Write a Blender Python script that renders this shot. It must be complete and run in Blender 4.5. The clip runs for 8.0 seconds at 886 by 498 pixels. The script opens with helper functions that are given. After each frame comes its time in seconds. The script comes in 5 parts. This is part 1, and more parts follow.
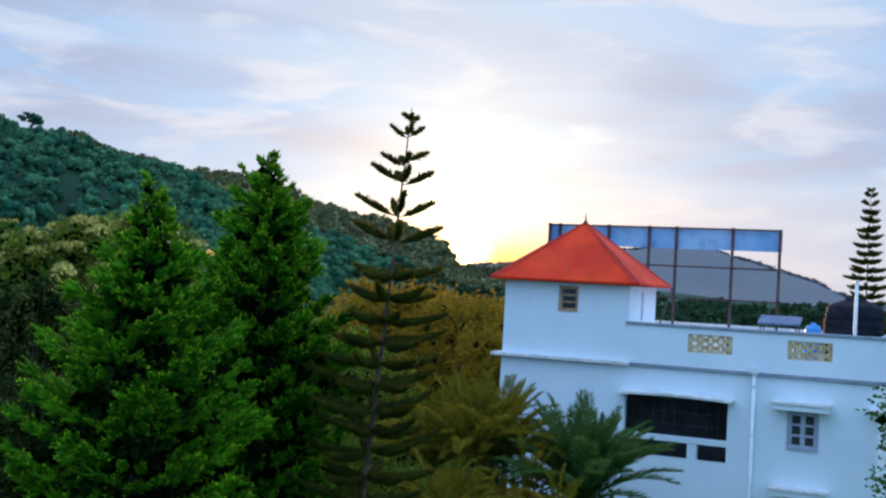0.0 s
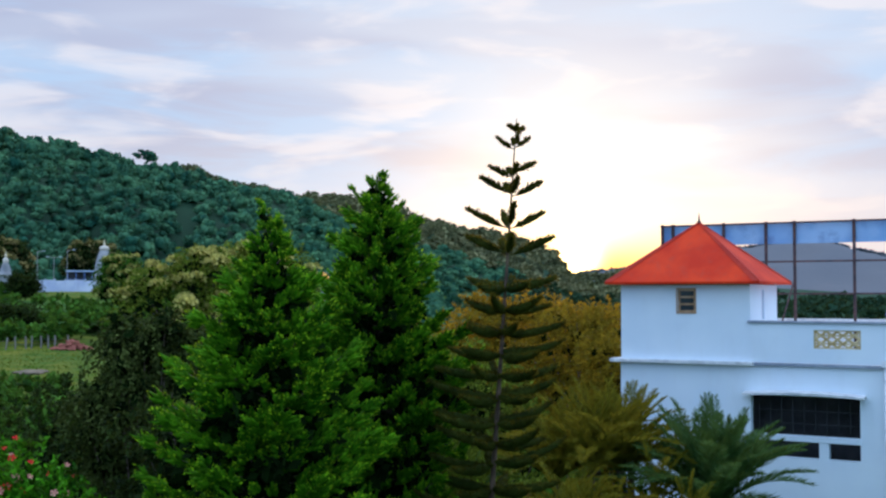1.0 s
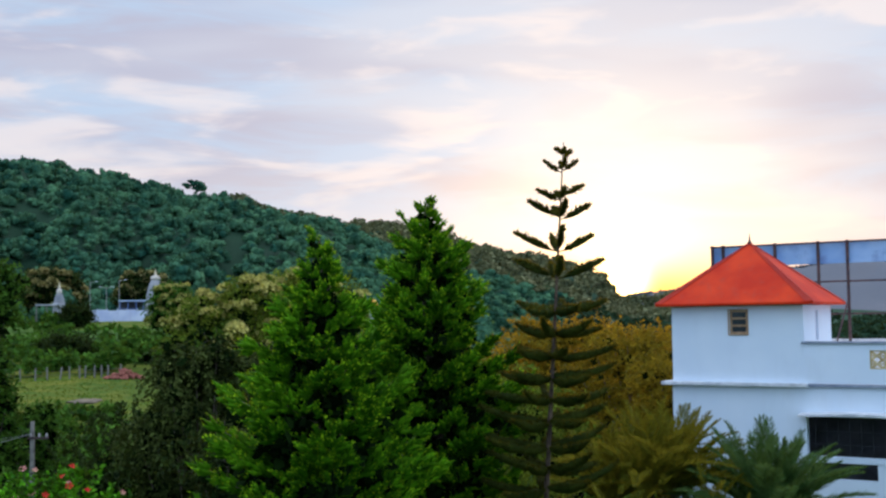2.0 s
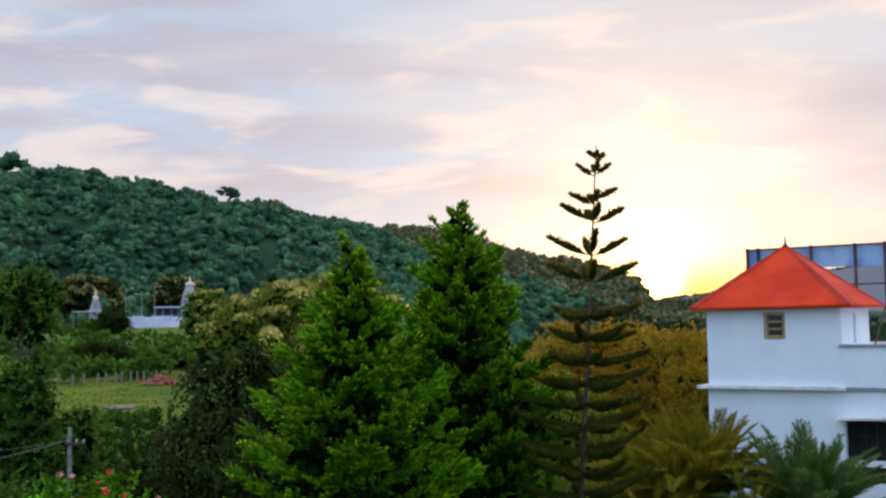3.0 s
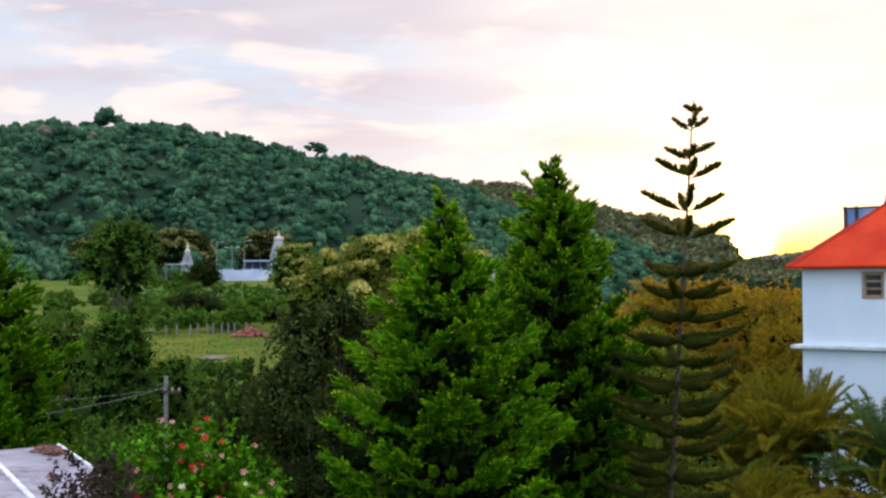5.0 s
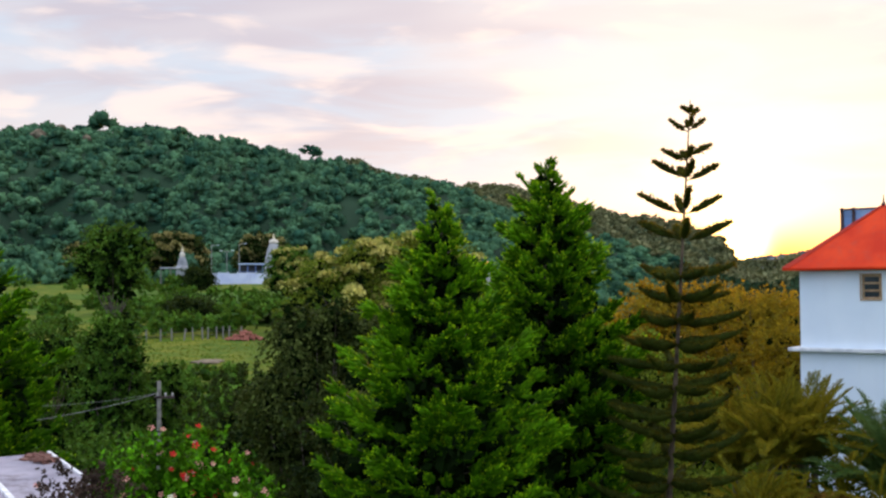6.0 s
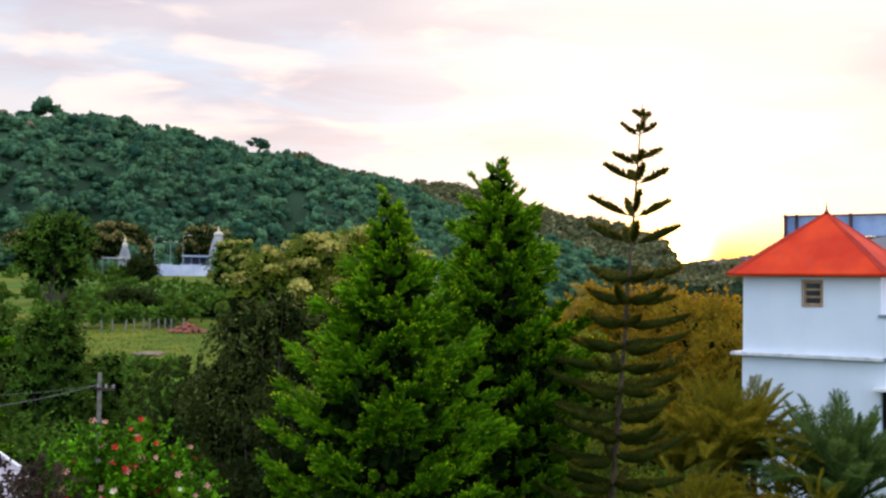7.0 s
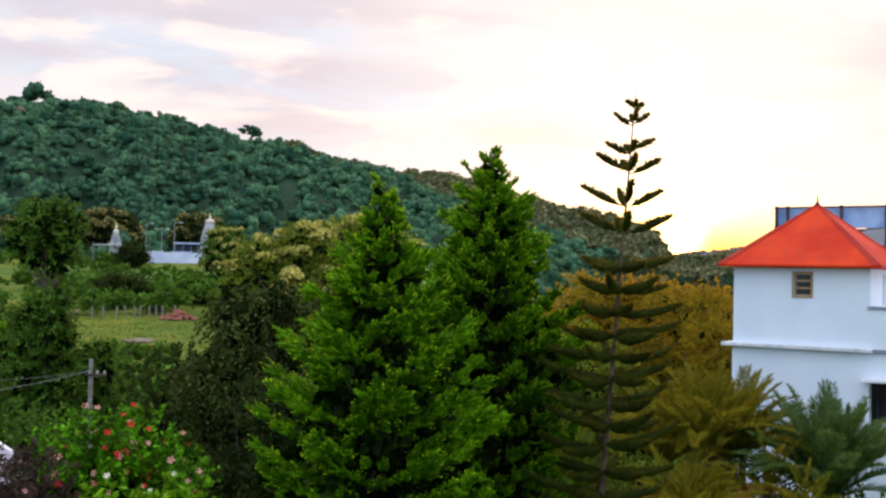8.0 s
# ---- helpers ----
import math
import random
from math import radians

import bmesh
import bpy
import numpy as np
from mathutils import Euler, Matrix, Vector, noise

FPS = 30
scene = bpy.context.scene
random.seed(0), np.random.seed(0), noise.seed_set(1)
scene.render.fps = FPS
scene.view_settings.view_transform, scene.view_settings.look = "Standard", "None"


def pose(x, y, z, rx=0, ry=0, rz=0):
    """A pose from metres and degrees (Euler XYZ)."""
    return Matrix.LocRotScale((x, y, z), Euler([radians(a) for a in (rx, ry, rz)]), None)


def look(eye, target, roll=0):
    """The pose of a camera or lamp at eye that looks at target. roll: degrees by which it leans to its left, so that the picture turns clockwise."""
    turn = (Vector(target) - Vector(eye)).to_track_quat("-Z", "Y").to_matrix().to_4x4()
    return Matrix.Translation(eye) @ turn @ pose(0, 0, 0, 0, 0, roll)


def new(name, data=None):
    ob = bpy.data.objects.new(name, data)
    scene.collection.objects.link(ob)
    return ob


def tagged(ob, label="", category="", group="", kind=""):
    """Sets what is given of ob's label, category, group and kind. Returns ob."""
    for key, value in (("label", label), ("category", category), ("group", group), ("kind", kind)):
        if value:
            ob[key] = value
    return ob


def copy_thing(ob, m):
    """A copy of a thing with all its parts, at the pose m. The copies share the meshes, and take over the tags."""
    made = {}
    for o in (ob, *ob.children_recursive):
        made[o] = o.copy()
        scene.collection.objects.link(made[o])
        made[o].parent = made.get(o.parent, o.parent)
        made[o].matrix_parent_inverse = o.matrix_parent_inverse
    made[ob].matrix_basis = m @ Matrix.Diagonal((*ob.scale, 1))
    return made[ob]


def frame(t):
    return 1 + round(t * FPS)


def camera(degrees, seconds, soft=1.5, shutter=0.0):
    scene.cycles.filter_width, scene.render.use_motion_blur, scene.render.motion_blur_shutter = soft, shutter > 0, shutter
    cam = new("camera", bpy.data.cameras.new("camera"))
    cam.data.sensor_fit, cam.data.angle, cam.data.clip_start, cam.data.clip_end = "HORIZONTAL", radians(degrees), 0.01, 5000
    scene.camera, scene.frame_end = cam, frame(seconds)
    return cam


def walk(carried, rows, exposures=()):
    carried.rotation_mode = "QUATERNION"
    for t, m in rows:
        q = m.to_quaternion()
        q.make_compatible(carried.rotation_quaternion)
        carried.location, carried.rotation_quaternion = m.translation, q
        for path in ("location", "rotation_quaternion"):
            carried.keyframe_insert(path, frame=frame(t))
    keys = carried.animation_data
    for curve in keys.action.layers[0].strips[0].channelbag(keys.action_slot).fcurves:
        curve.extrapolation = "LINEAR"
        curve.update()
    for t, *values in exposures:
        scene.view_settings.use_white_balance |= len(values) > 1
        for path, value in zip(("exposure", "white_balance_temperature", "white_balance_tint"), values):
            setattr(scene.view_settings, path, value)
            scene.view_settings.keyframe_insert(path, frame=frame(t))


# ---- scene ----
cam = camera(42.8, 8.0, soft=2.4)
PATH = [
    (0.0, pose(0.052, 0.002, 11.010, 91.93, -3.18, -5.69)),
    (0.2, pose(0.040, 0.004, 11.012, 91.70, -2.60, -4.98)),
    (0.5, pose(0.023, 0.007, 11.015, 91.61, -1.68, -3.23)),
    (1.0, pose(0.000, -0.000, 11.000, 92.41, 0.00, 0.00)),
    (1.5, pose(-0.031, -0.059, 10.992, 93.41, 0.66, 1.84)),
    (1.7, pose(-0.031, -0.049, 10.992, 93.57, 0.71, 2.20)),
    (2.8, pose(-0.033, 0.001, 10.996, 93.90, 0.96, 3.23)),
    (3.0, pose(-0.033, 0.010, 10.997, 93.96, 1.03, 4.11)),
    (3.5, pose(-0.070, -0.038, 10.993, 93.28, 0.66, 5.47)),
    (4.0, pose(-0.142, -0.154, 10.967, 92.56, 0.37, 6.84)),
    (4.5, pose(-0.152, -0.163, 10.944, 92.07, 0.25, 7.97)),
    (4.7, pose(-0.157, -0.104, 10.950, 91.87, 0.24, 8.33)),
    (5.8, pose(-0.184, 0.218, 10.987, 91.76, 0.46, 8.36)),
    (6.0, pose(-0.188, 0.277, 10.993, 91.92, 0.54, 8.17)),
    (6.5, pose(-0.226, 0.352, 11.012, 92.25, -0.07, 6.61)),
    (7.0, pose(-0.269, 0.292, 11.002, 91.78, -0.75, 5.39)),
    (7.5, pose(-0.296, 0.295, 10.974, 91.31, -1.27, 5.01)),
    (8.0, pose(-0.284, 0.224, 10.985, 91.24, -1.17, 4.95)),
]
walk(cam, PATH, exposures=[
    (0.0, -0.42, 5150, 5), (1.0, -0.3, 5500, 8), (1.7, -0.27, 5850, 10), (3.0, -0.30, 6450, 13), (3.5, -0.13, 6650, 14),
    (4.5, 0.06, 6800, 15), (6.0, -0.02, 6900, 15), (6.5, -0.02, 6950, 16), (7.0, 0.08, 7000, 16), (8.0, 0.08, 7000, 16)])

# ---- sky and sun ----
SUN_AZ, SUN_EL = radians(6.8), radians(2.0)
SUN_DIR = Vector((math.sin(SUN_AZ) * math.cos(SUN_EL), math.cos(SUN_AZ) * math.cos(SUN_EL), math.sin(SUN_EL)))


def build_world():
    world = bpy.data.worlds.new("dusk_sky")
    scene.world = world
    world.use_nodes = True
    nt = world.node_tree
    nt.nodes.clear()
    N, L = nt.nodes.new, nt.links.new

    def math_node(op, a, b=None, clamp=False):
        n = N("ShaderNodeMath")
        n.operation, n.use_clamp = op, clamp
        for i, v in enumerate((a, b)):
            if v is None:
                continue
            if isinstance(v, (int, float)):
                n.inputs[i].default_value = v
            else:
                L(v, n.inputs[i])
        return n.outputs[0]

    def mix(fac, a, b, kind="MIX"):
        n = N("ShaderNodeMix")
        n.data_type, n.blend_type = "RGBA", kind
        n.clamp_factor = True
        for s, v in ((n.inputs[0], fac), (n.inputs[6], a), (n.inputs[7], b)):
            if isinstance(v, (int, float)):
                s.default_value = v
            elif isinstance(v, tuple):
                s.default_value = (*v, 1)
            else:
                L(v, s)
        return n.outputs[2]

    def ramp(fac, lo, hi):
        n = N("ShaderNodeMapRange")
        n.interpolation_type = "SMOOTHSTEP"
        L(fac, n.inputs[0])
        n.inputs[1].default_value, n.inputs[2].default_value = lo, hi
        return n.outputs[0]

    tc = N("ShaderNodeTexCoord").outputs["Generated"]
    sep = N("ShaderNodeSeparateXYZ")
    L(tc, sep.inputs[0])
    up = math_node("MAXIMUM", sep.outputs[2], 0.0)

    def cloud(scale, sx, sz, detail, rough, off, distort=0.0):
        """Cloud noise drawn out along the horizon."""
        m = N("ShaderNodeMapping")
        m.inputs["Scale"].default_value = (sx, sx, sz)
        m.inputs["Location"].default_value = off
        m.inputs["Rotation"].default_value = (0, radians(3), 0)
        L(tc, m.inputs[0])
        n = N("ShaderNodeTexNoise")
        n.inputs["Scale"].default_value, n.inputs["Detail"].default_value = scale, detail
        n.inputs["Roughness"].default_value, n.inputs["Distortion"].default_value = rough, distort
        L(m.outputs[0], n.inputs[0])
        return n.outputs[0]

    big = cloud(1.0, 2.2, 9.0, 3, 0.5, (3.1, 0.4, 0.7), 0.3)
    bands = cloud(1.0, 4.5, 26.0, 6, 0.55, (1.7, 5.2, 2.2), 0.5)
    puffs = cloud(1.0, 8.0, 34.0, 5, 0.5, (8.3, 2.1, 4.4), 0.4)
    blue, lilac, pale = (0.60, 0.74, 0.92), (0.61, 0.61, 0.73), (1.08, 0.95, 0.90)
    col = mix(ramp(bands, 0.38, 0.60), blue, lilac)
    col = mix(math_node("MULTIPLY", ramp(big, 0.46, 0.62), 0.65), col, (0.82, 0.83, 0.89))
    col = mix(math_node("MULTIPLY", ramp(puffs, 0.50, 0.68), 0.7), col, pale)
    # the low sky is paler and warmer than the sky higher up
    low = N("ShaderNodeMapRange")
    L(up, low.inputs[0])
    low.inputs[1].default_value, low.inputs[2].default_value = 0.0, 0.16
    low.inputs[3].default_value, low.inputs[4].default_value = 0.55, 0.0
    col = mix(low.outputs[0], col, (0.95, 0.83, 0.77))
    # cloud sky overhead, out of view, brightened to light walls and leaves
    high = N("ShaderNodeMapRange")
    high.interpolation_type = "SMOOTHSTEP"
    L(up, high.inputs[0])
    high.inputs[1].default_value, high.inputs[2].default_value = 0.30, 0.8
    high.inputs[3].default_value, high.inputs[4].default_value = 1.0, 2.8
    scale = N("ShaderNodeVectorMath")
    scale.operation = "SCALE"
    L(col, scale.inputs[0])
    L(high.outputs[0], scale.inputs["Scale"])
    # clear blue eastern sky, out of view, brightened to light the house front
    east = N("ShaderNodeMapRange")
    east.interpolation_type = "SMOOTHSTEP"
    L(sep.outputs[1], east.inputs[0])
    east.inputs[1].default_value, east.inputs[2].default_value = 0.15, -0.75
    lit = mix(east.outputs[0], scale.outputs[0], (0.95, 1.28, 1.75))
    # glow of the setting sun
    dot = N("ShaderNodeVectorMath")
    dot.operation = "DOT_PRODUCT"
    nrm = N("ShaderNodeVectorMath")
    nrm.operation = "NORMALIZE"
    L(tc, nrm.inputs[0])
    L(nrm.outputs[0], dot.inputs[0])
    dot.inputs[1].default_value = SUN_DIR
    d = math_node("MAXIMUM", dot.outputs["Value"], 0.0)
    wide = mix(math_node("POWER", d, 26.0), (0, 0, 0), (0.24, 0.17, 0.06))
    near = mix(math_node("POWER", d, 150.0), (0, 0, 0), (0.85, 0.60, 0.22))
    core = mix(math_node("POWER", d, 1100.0), (0, 0, 0), (4.6, 3.1, 0.9))
    total = mix(1.0, mix(1.0, wide, near, "ADD"), core, "ADD")
    total = mix(1.0, lit, total, "ADD")
    # yellow afterglow along the skyline round the sun
    belt = N("ShaderNodeMapRange")
    belt.interpolation_type = "SMOOTHSTEP"
    L(sep.outputs[2], belt.inputs[0])
    belt.inputs[1].default_value, belt.inputs[2].default_value = 0.022, 0.075
    belt.inputs[3].default_value, belt.inputs[4].default_value = 0.92, 0.0
    total = mix(math_node("MULTIPLY", math_node("POWER", d, 130.0), belt.outputs[0]), total, (1.6, 0.62, 0.02))
    disc = mix(math_node("POWER", d, 9000.0), (0, 0, 0), (12.0, 8.0, 3.0))
    total = mix(1.0, total, disc, "ADD")
    sky = N("ShaderNodeTexSky")
    sky.sky_type, sky.sun_disc = "NISHITA", False
    sky.sun_elevation, sky.sun_rotation = SUN_EL, SUN_AZ
    sky.air_density, sky.dust_density = 1.0, 1.5
    both = mix(0.02, total, sky.outputs[0], "ADD")
    bg = N("ShaderNodeBackground")
    L(both, bg.inputs[0])
    bg.inputs[1].default_value = 1.0
    out = N("ShaderNodeOutputWorld")
    L(bg.outputs[0], out.inputs[0])


build_world()
sun = new("sun", bpy.data.lights.new("sun", "SUN"))
sun.data.energy, sun.data.angle, sun.data.color = 5.0, radians(0.6), (1.0, 0.55, 0.18)
sun.matrix_world = look(SUN_DIR * 60 + Vector((0, 0, 11)), (0, 0, 11))


# ---- materials ----
def material(name):
    m = bpy.data.materials.new(name)
    m.use_nodes = True
    nt = m.node_tree
    return m, nt, nt.nodes["Principled BSDF"], nt.nodes.new, nt.links.new


def two_tone(nt, colours, scale, detail=4.0, lo=0.35, hi=0.65, coord="Object"):
    N, L = nt.nodes.new, nt.links.new
    tc = N("ShaderNodeTexCoord")
    n = N("ShaderNodeTexNoise")
    n.inputs["Scale"].default_value, n.inputs["Detail"].default_value = scale, detail
    L(tc.outputs[coord], n.inputs[0])
    r = N("ShaderNodeValToRGB")
    r.color_ramp.elements[0].position, r.color_ramp.elements[1].position = lo, hi
    r.color_ramp.elements[0].color, r.color_ramp.elements[1].color = (*colours[0], 1), (*colours[1], 1)
    L(n.outputs[0], r.inputs[0])
    return r.outputs[0], tc


def blend(nt, fac, a, b, kind="MIX"):
    n = nt.nodes.new("ShaderNodeMix")
    n.data_type, n.blend_type = "RGBA", kind
    for s, v in ((n.inputs[0], fac), (n.inputs[6], a), (n.inputs[7], b)):
        if isinstance(v, (int, float)):
            s.default_value = v
        elif isinstance(v, tuple):
            s.default_value = (*v, 1)
        else:
            nt.links.new(v, s)
    return n.outputs[2]


def leaf_material(name, dark, light, scale=0.8, through_light=0.4, rough=0.55, island=0.5, glow=(0.45, 0.5, 0.05)):
    """Foliage: clumps of lighter and darker leaves, each leaf a little different, thin enough for light to come through."""
    m, nt, p, N, L = material(name)
    col, tc = two_tone(nt, (dark, light), scale)
    fine, _ = two_tone(nt, ((0.6, 0.6, 0.6), (1.35, 1.3, 1.15)), scale * 9)
    col = blend(nt, 0.7, col, fine, "MULTIPLY")
    geo = N("ShaderNodeNewGeometry")
    r = N("ShaderNodeMapRange")
    r.inputs[3].default_value, r.inputs[4].default_value = 1 - island, 1 + island
    L(geo.outputs["Random Per Island"], r.inputs[0])
    hsv = N("ShaderNodeHueSaturation")
    L(r.outputs[0], hsv.inputs["Value"])
    L(col, hsv.inputs["Color"])
    L(hsv.outputs[0], p.inputs["Base Color"])
    p.inputs["Roughness"].default_value = rough
    p.inputs["Specular IOR Level"].default_value = 0.06
    if through_light > 0:
        tr = N("ShaderNodeBsdfTranslucent")
        L(blend(nt, 0.22, hsv.outputs[0], glow), tr.inputs[0])
        ms = N("ShaderNodeMixShader")
        ms.inputs[0].default_value = through_light
        L(p.outputs[0], ms.inputs[1])
        L(tr.outputs[0], ms.inputs[2])
        L(ms.outputs[0], nt.nodes["Material Output"].inputs[0])
    return m


def surface(name, dark, light, scale=3.0, rough=0.7, bump=0.2, bump_scale=40.0, metal=0.0, stains=None, stretch=None):
    """A plain material with variation at two scales and fine relief; stains: (colour, amount, scale)."""
    m, nt, p, N, L = material(name)
    col, tc = two_tone(nt, (dark, light), scale)
    if stains:
        sc, amount, ss = stains
        n = N("ShaderNodeTexNoise")
        n.inputs["Scale"].default_value, n.inputs["Detail"].default_value, n.inputs["Roughness"].default_value = ss, 8, 0.65
        mp = N("ShaderNodeMapping")
        mp.inputs["Scale"].default_value = stretch or (1, 1, 1)
        L(tc.outputs["Object"], mp.inputs[0])
        L(mp.outputs[0], n.inputs[0])
        r = N("ShaderNodeMapRange")
        r.inputs[1].default_value, r.inputs[2].default_value = 0.52, 0.75
        r.inputs[4].default_value = amount
        L(n.outputs[0], r.inputs[0])
        col = blend(nt, r.outputs[0], col, sc)
    L(col, p.inputs["Base Color"])
    p.inputs["Roughness"].default_value, p.inputs["Metallic"].default_value = rough, metal
    if bump:
        n = N("ShaderNodeTexNoise")
        n.inputs["Scale"].default_value, n.inputs["Detail"].default_value = bump_scale, 6
        L(tc.outputs["Object"], n.inputs[0])
        b = N("ShaderNodeBump")
        b.inputs["Strength"].default_value, b.inputs["Distance"].default_value = bump, 0.02
        L(n.outputs[0], b.inputs["Height"])
        L(b.outputs[0], p.inputs["Normal"])
    return m


M_CONIFER = leaf_material("conifer_leaf", (0.026, 0.098, 0.001), (0.092, 0.245, 0.004), 1.6, 0.14, 0.7, 0.35)
M_CONIFER_TIP = leaf_material("conifer_new_growth", (0.16, 0.36, 0.003), (0.32, 0.52, 0.008), 1.2, 0.25, 0.7, 0.3)
# near-black inner leaves: the deep shade inside crowns and bushes, painted in
M_CROWN_SHADE = leaf_material("crown_shade_leaf", (0.003, 0.009, 0.001), (0.007, 0.019, 0.002), 1.6, 0.0, 0.9, 0.4)
M_ARAU = leaf_material("araucaria_leaf", (0.017, 0.036, 0.006), (0.052, 0.072, 0.011), 2.0, 0.45, 0.7, 0.45, (0.6, 0.36, 0.02))
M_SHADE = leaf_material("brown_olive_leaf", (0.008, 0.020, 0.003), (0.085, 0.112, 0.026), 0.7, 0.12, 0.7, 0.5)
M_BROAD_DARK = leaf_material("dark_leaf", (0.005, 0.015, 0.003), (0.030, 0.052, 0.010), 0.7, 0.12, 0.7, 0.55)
M_BROAD = leaf_material("green_leaf", (0.022, 0.075, 0.008), (0.080, 0.18, 0.020), 0.5, 0.2, 0.6, 0.5)
# olive leaf with the sunset glare's warmth mixed into its base colour
M_GLARE_OLIVE = leaf_material("glare_tinted_olive_leaf", (0.090, 0.098, 0.008), (0.20, 0.17, 0.014), 0.6, 0.55, 0.6, 0.3, (0.8, 0.40, 0.02))
M_BRIGHT = leaf_material("bright_leaf", (0.013, 0.075, 0.001), (0.09, 0.29, 0.006), 2.6, 0.12, 0.6, 0.7)
M_FRESH = leaf_material("fresh_leaf", (0.04, 0.16, 0.003), (0.15, 0.33, 0.010), 2.4, 0.2, 0.6, 0.5)
M_PALE = leaf_material("pale_blossom", (0.30, 0.30, 0.07), (0.62, 0.54, 0.16), 0.9, 0.1, 0.7, 0.3)
M_OCHRE = leaf_material("ochre_blossom", (0.20, 0.18, 0.065), (0.40, 0.33, 0.13), 0.4, 0.1, 0.7, 0.3)
M_FOREST = leaf_material("hill_forest_leaf", (0.019, 0.078, 0.052), (0.100, 0.225, 0.112), 0.09, 0.12, 0.9, 0.24)
M_LIME = leaf_material("light_garden_leaf", (0.060, 0.105, 0.010), (0.16, 0.21, 0.022), 0.8, 0.3, 0.8, 0.4)
# ridge leaf lightened and warmed: sun glare and haze put into its colour
M_RIDGE_HAZE = leaf_material("hazed_ridge_leaf", (0.085, 0.100, 0.052), (0.190, 0.185, 0.090), 0.08, 0.1, 0.9, 0.35)
M_BELT = leaf_material("plain_tree_leaf", (0.010, 0.032, 0.020), (0.036, 0.075, 0.040), 0.2, 0.1, 0.9, 0.4)
# far hill leaf in grey-blue, distance haze painted into the base colour
M_FAR_HAZE = leaf_material("hazed_far_forest_leaf", (0.12, 0.13, 0.15), (0.15, 0.16, 0.175), 0.03, 0.0, 1.0, 0.08)
M_PALM = leaf_material("palm_leaf", (0.030, 0.085, 0.022), (0.095, 0.18, 0.055), 1.5, 0.35, 0.45, 0.35)
M_PALM_GOLD = leaf_material("areca_leaf", (0.075, 0.11, 0.008), (0.19, 0.20, 0.018), 1.5, 0.5, 0.5, 0.35, (0.8, 0.45, 0.03))
M_DRY = leaf_material("dry_frond", (0.17, 0.09, 0.02), (0.42, 0.24, 0.06), 3.0, 0.4, 0.7, 0.3, (0.6, 0.3, 0.05))
M_PURPLE = leaf_material("purple_leaf", (0.028, 0.022, 0.016), (0.085, 0.055, 0.042), 2.0, 0.2, 0.5, 0.4, (0.2, 0.05, 0.05))
M_RED = leaf_material("red_petal", (0.55, 0.008, 0.02), (0.78, 0.03, 0.04), 4.0, 0.3, 0.5, 0.2, (0.8, 0.1, 0.08))
M_PINK = leaf_material("pink_petal", (0.60, 0.22, 0.20), (0.80, 0.42, 0.34), 4.0, 0.3, 0.5, 0.2, (0.8, 0.4, 0.3))
M_WHITE_PETAL = leaf_material("white_petal", (0.6, 0.6, 0.45), (0.8, 0.8, 0.65), 4.0, 0.3, 0.5, 0.1, (0.8, 0.8, 0.5))
M_BARK = surface("bark", (0.06, 0.045, 0.033), (0.17, 0.13, 0.10), 6, 0.9, 0.6, 30)
M_BARK_BROWN = surface("brown_bark", (0.05, 0.030, 0.018), (0.125, 0.08, 0.048), 6, 0.9, 0.6, 30)
M_BARK_PALE = surface("pale_bark", (0.10, 0.075, 0.055), (0.22, 0.17, 0.13), 6, 0.9, 0.5, 30)
M_WALL = surface("bluish_white_wall_paint", (0.69, 0.77, 0.85), (0.76, 0.83, 0.89), 0.6, 0.75, 0.12, 25,
                 stains=((0.56, 0.58, 0.60), 0.22, 0.8), stretch=(1.6, 1.6, 0.5))
M_LEDGE = surface("weathered_white_ledge", (0.55, 0.56, 0.58), (0.78, 0.78, 0.78), 4, 0.8, 0.3, 30,
                  stains=((0.22, 0.21, 0.20), 0.5, 3.0))
M_COPING = surface("grey_coping", (0.20, 0.235, 0.30), (0.33, 0.37, 0.44), 3, 0.8, 0.3, 30, stains=((0.2, 0.2, 0.2), 0.4, 2.0))
M_ROOF = surface("red_roof_paint", (0.50, 0.022, 0.003), (0.64, 0.044, 0.006), 1.2, 0.6, 0.15, 30,
                 stains=((0.36, 0.06, 0.04), 0.5, 2.5), stretch=(2, 2, 0.7))
M_ROOF.node_tree.nodes["Principled BSDF"].inputs["Specular IOR Level"].default_value = 0.12
M_ROOF_CAP = surface("red_hip_cap", (0.56, 0.024, 0.006), (0.68, 0.045, 0.010), 2, 0.55, 0.1, 30)
M_JALI = surface("yellow_lattice", (0.42, 0.31, 0.12), (0.62, 0.50, 0.26), 5, 0.8, 0.3, 40, stains=((0.75, 0.73, 0.66), 0.6, 6))
M_GRILLE = surface("grey_grille_paint", (0.018, 0.020, 0.024), (0.034, 0.036, 0.040), 5, 0.7, 0.05)
M_FRAME = surface("grey_window_frame", (0.34, 0.36, 0.47), (0.45, 0.47, 0.57), 5, 0.6, 0.1)
M_WOOD = surface("brown_window_frame", (0.30, 0.17, 0.08), (0.45, 0.29, 0.16), 8, 0.6, 0.2)
M_STEEL = surface("rusty_dark_steel", (0.045, 0.030, 0.035), (0.11, 0.06, 0.055), 6, 0.75, 0.2, metal=0.3)
M_SHEET = surface("blue_grey_hoarding_sheet", (0.13, 0.27, 0.52), (0.27, 0.42, 0.62), 0.8, 0.55, 0.1, 10,
                  stains=((0.10, 0.17, 0.34), 0.85, 1.3))
M_TANK = surface("black_plastic", (0.008, 0.009, 0.015), (0.016, 0.018, 0.028), 3, 0.75, 0.05)
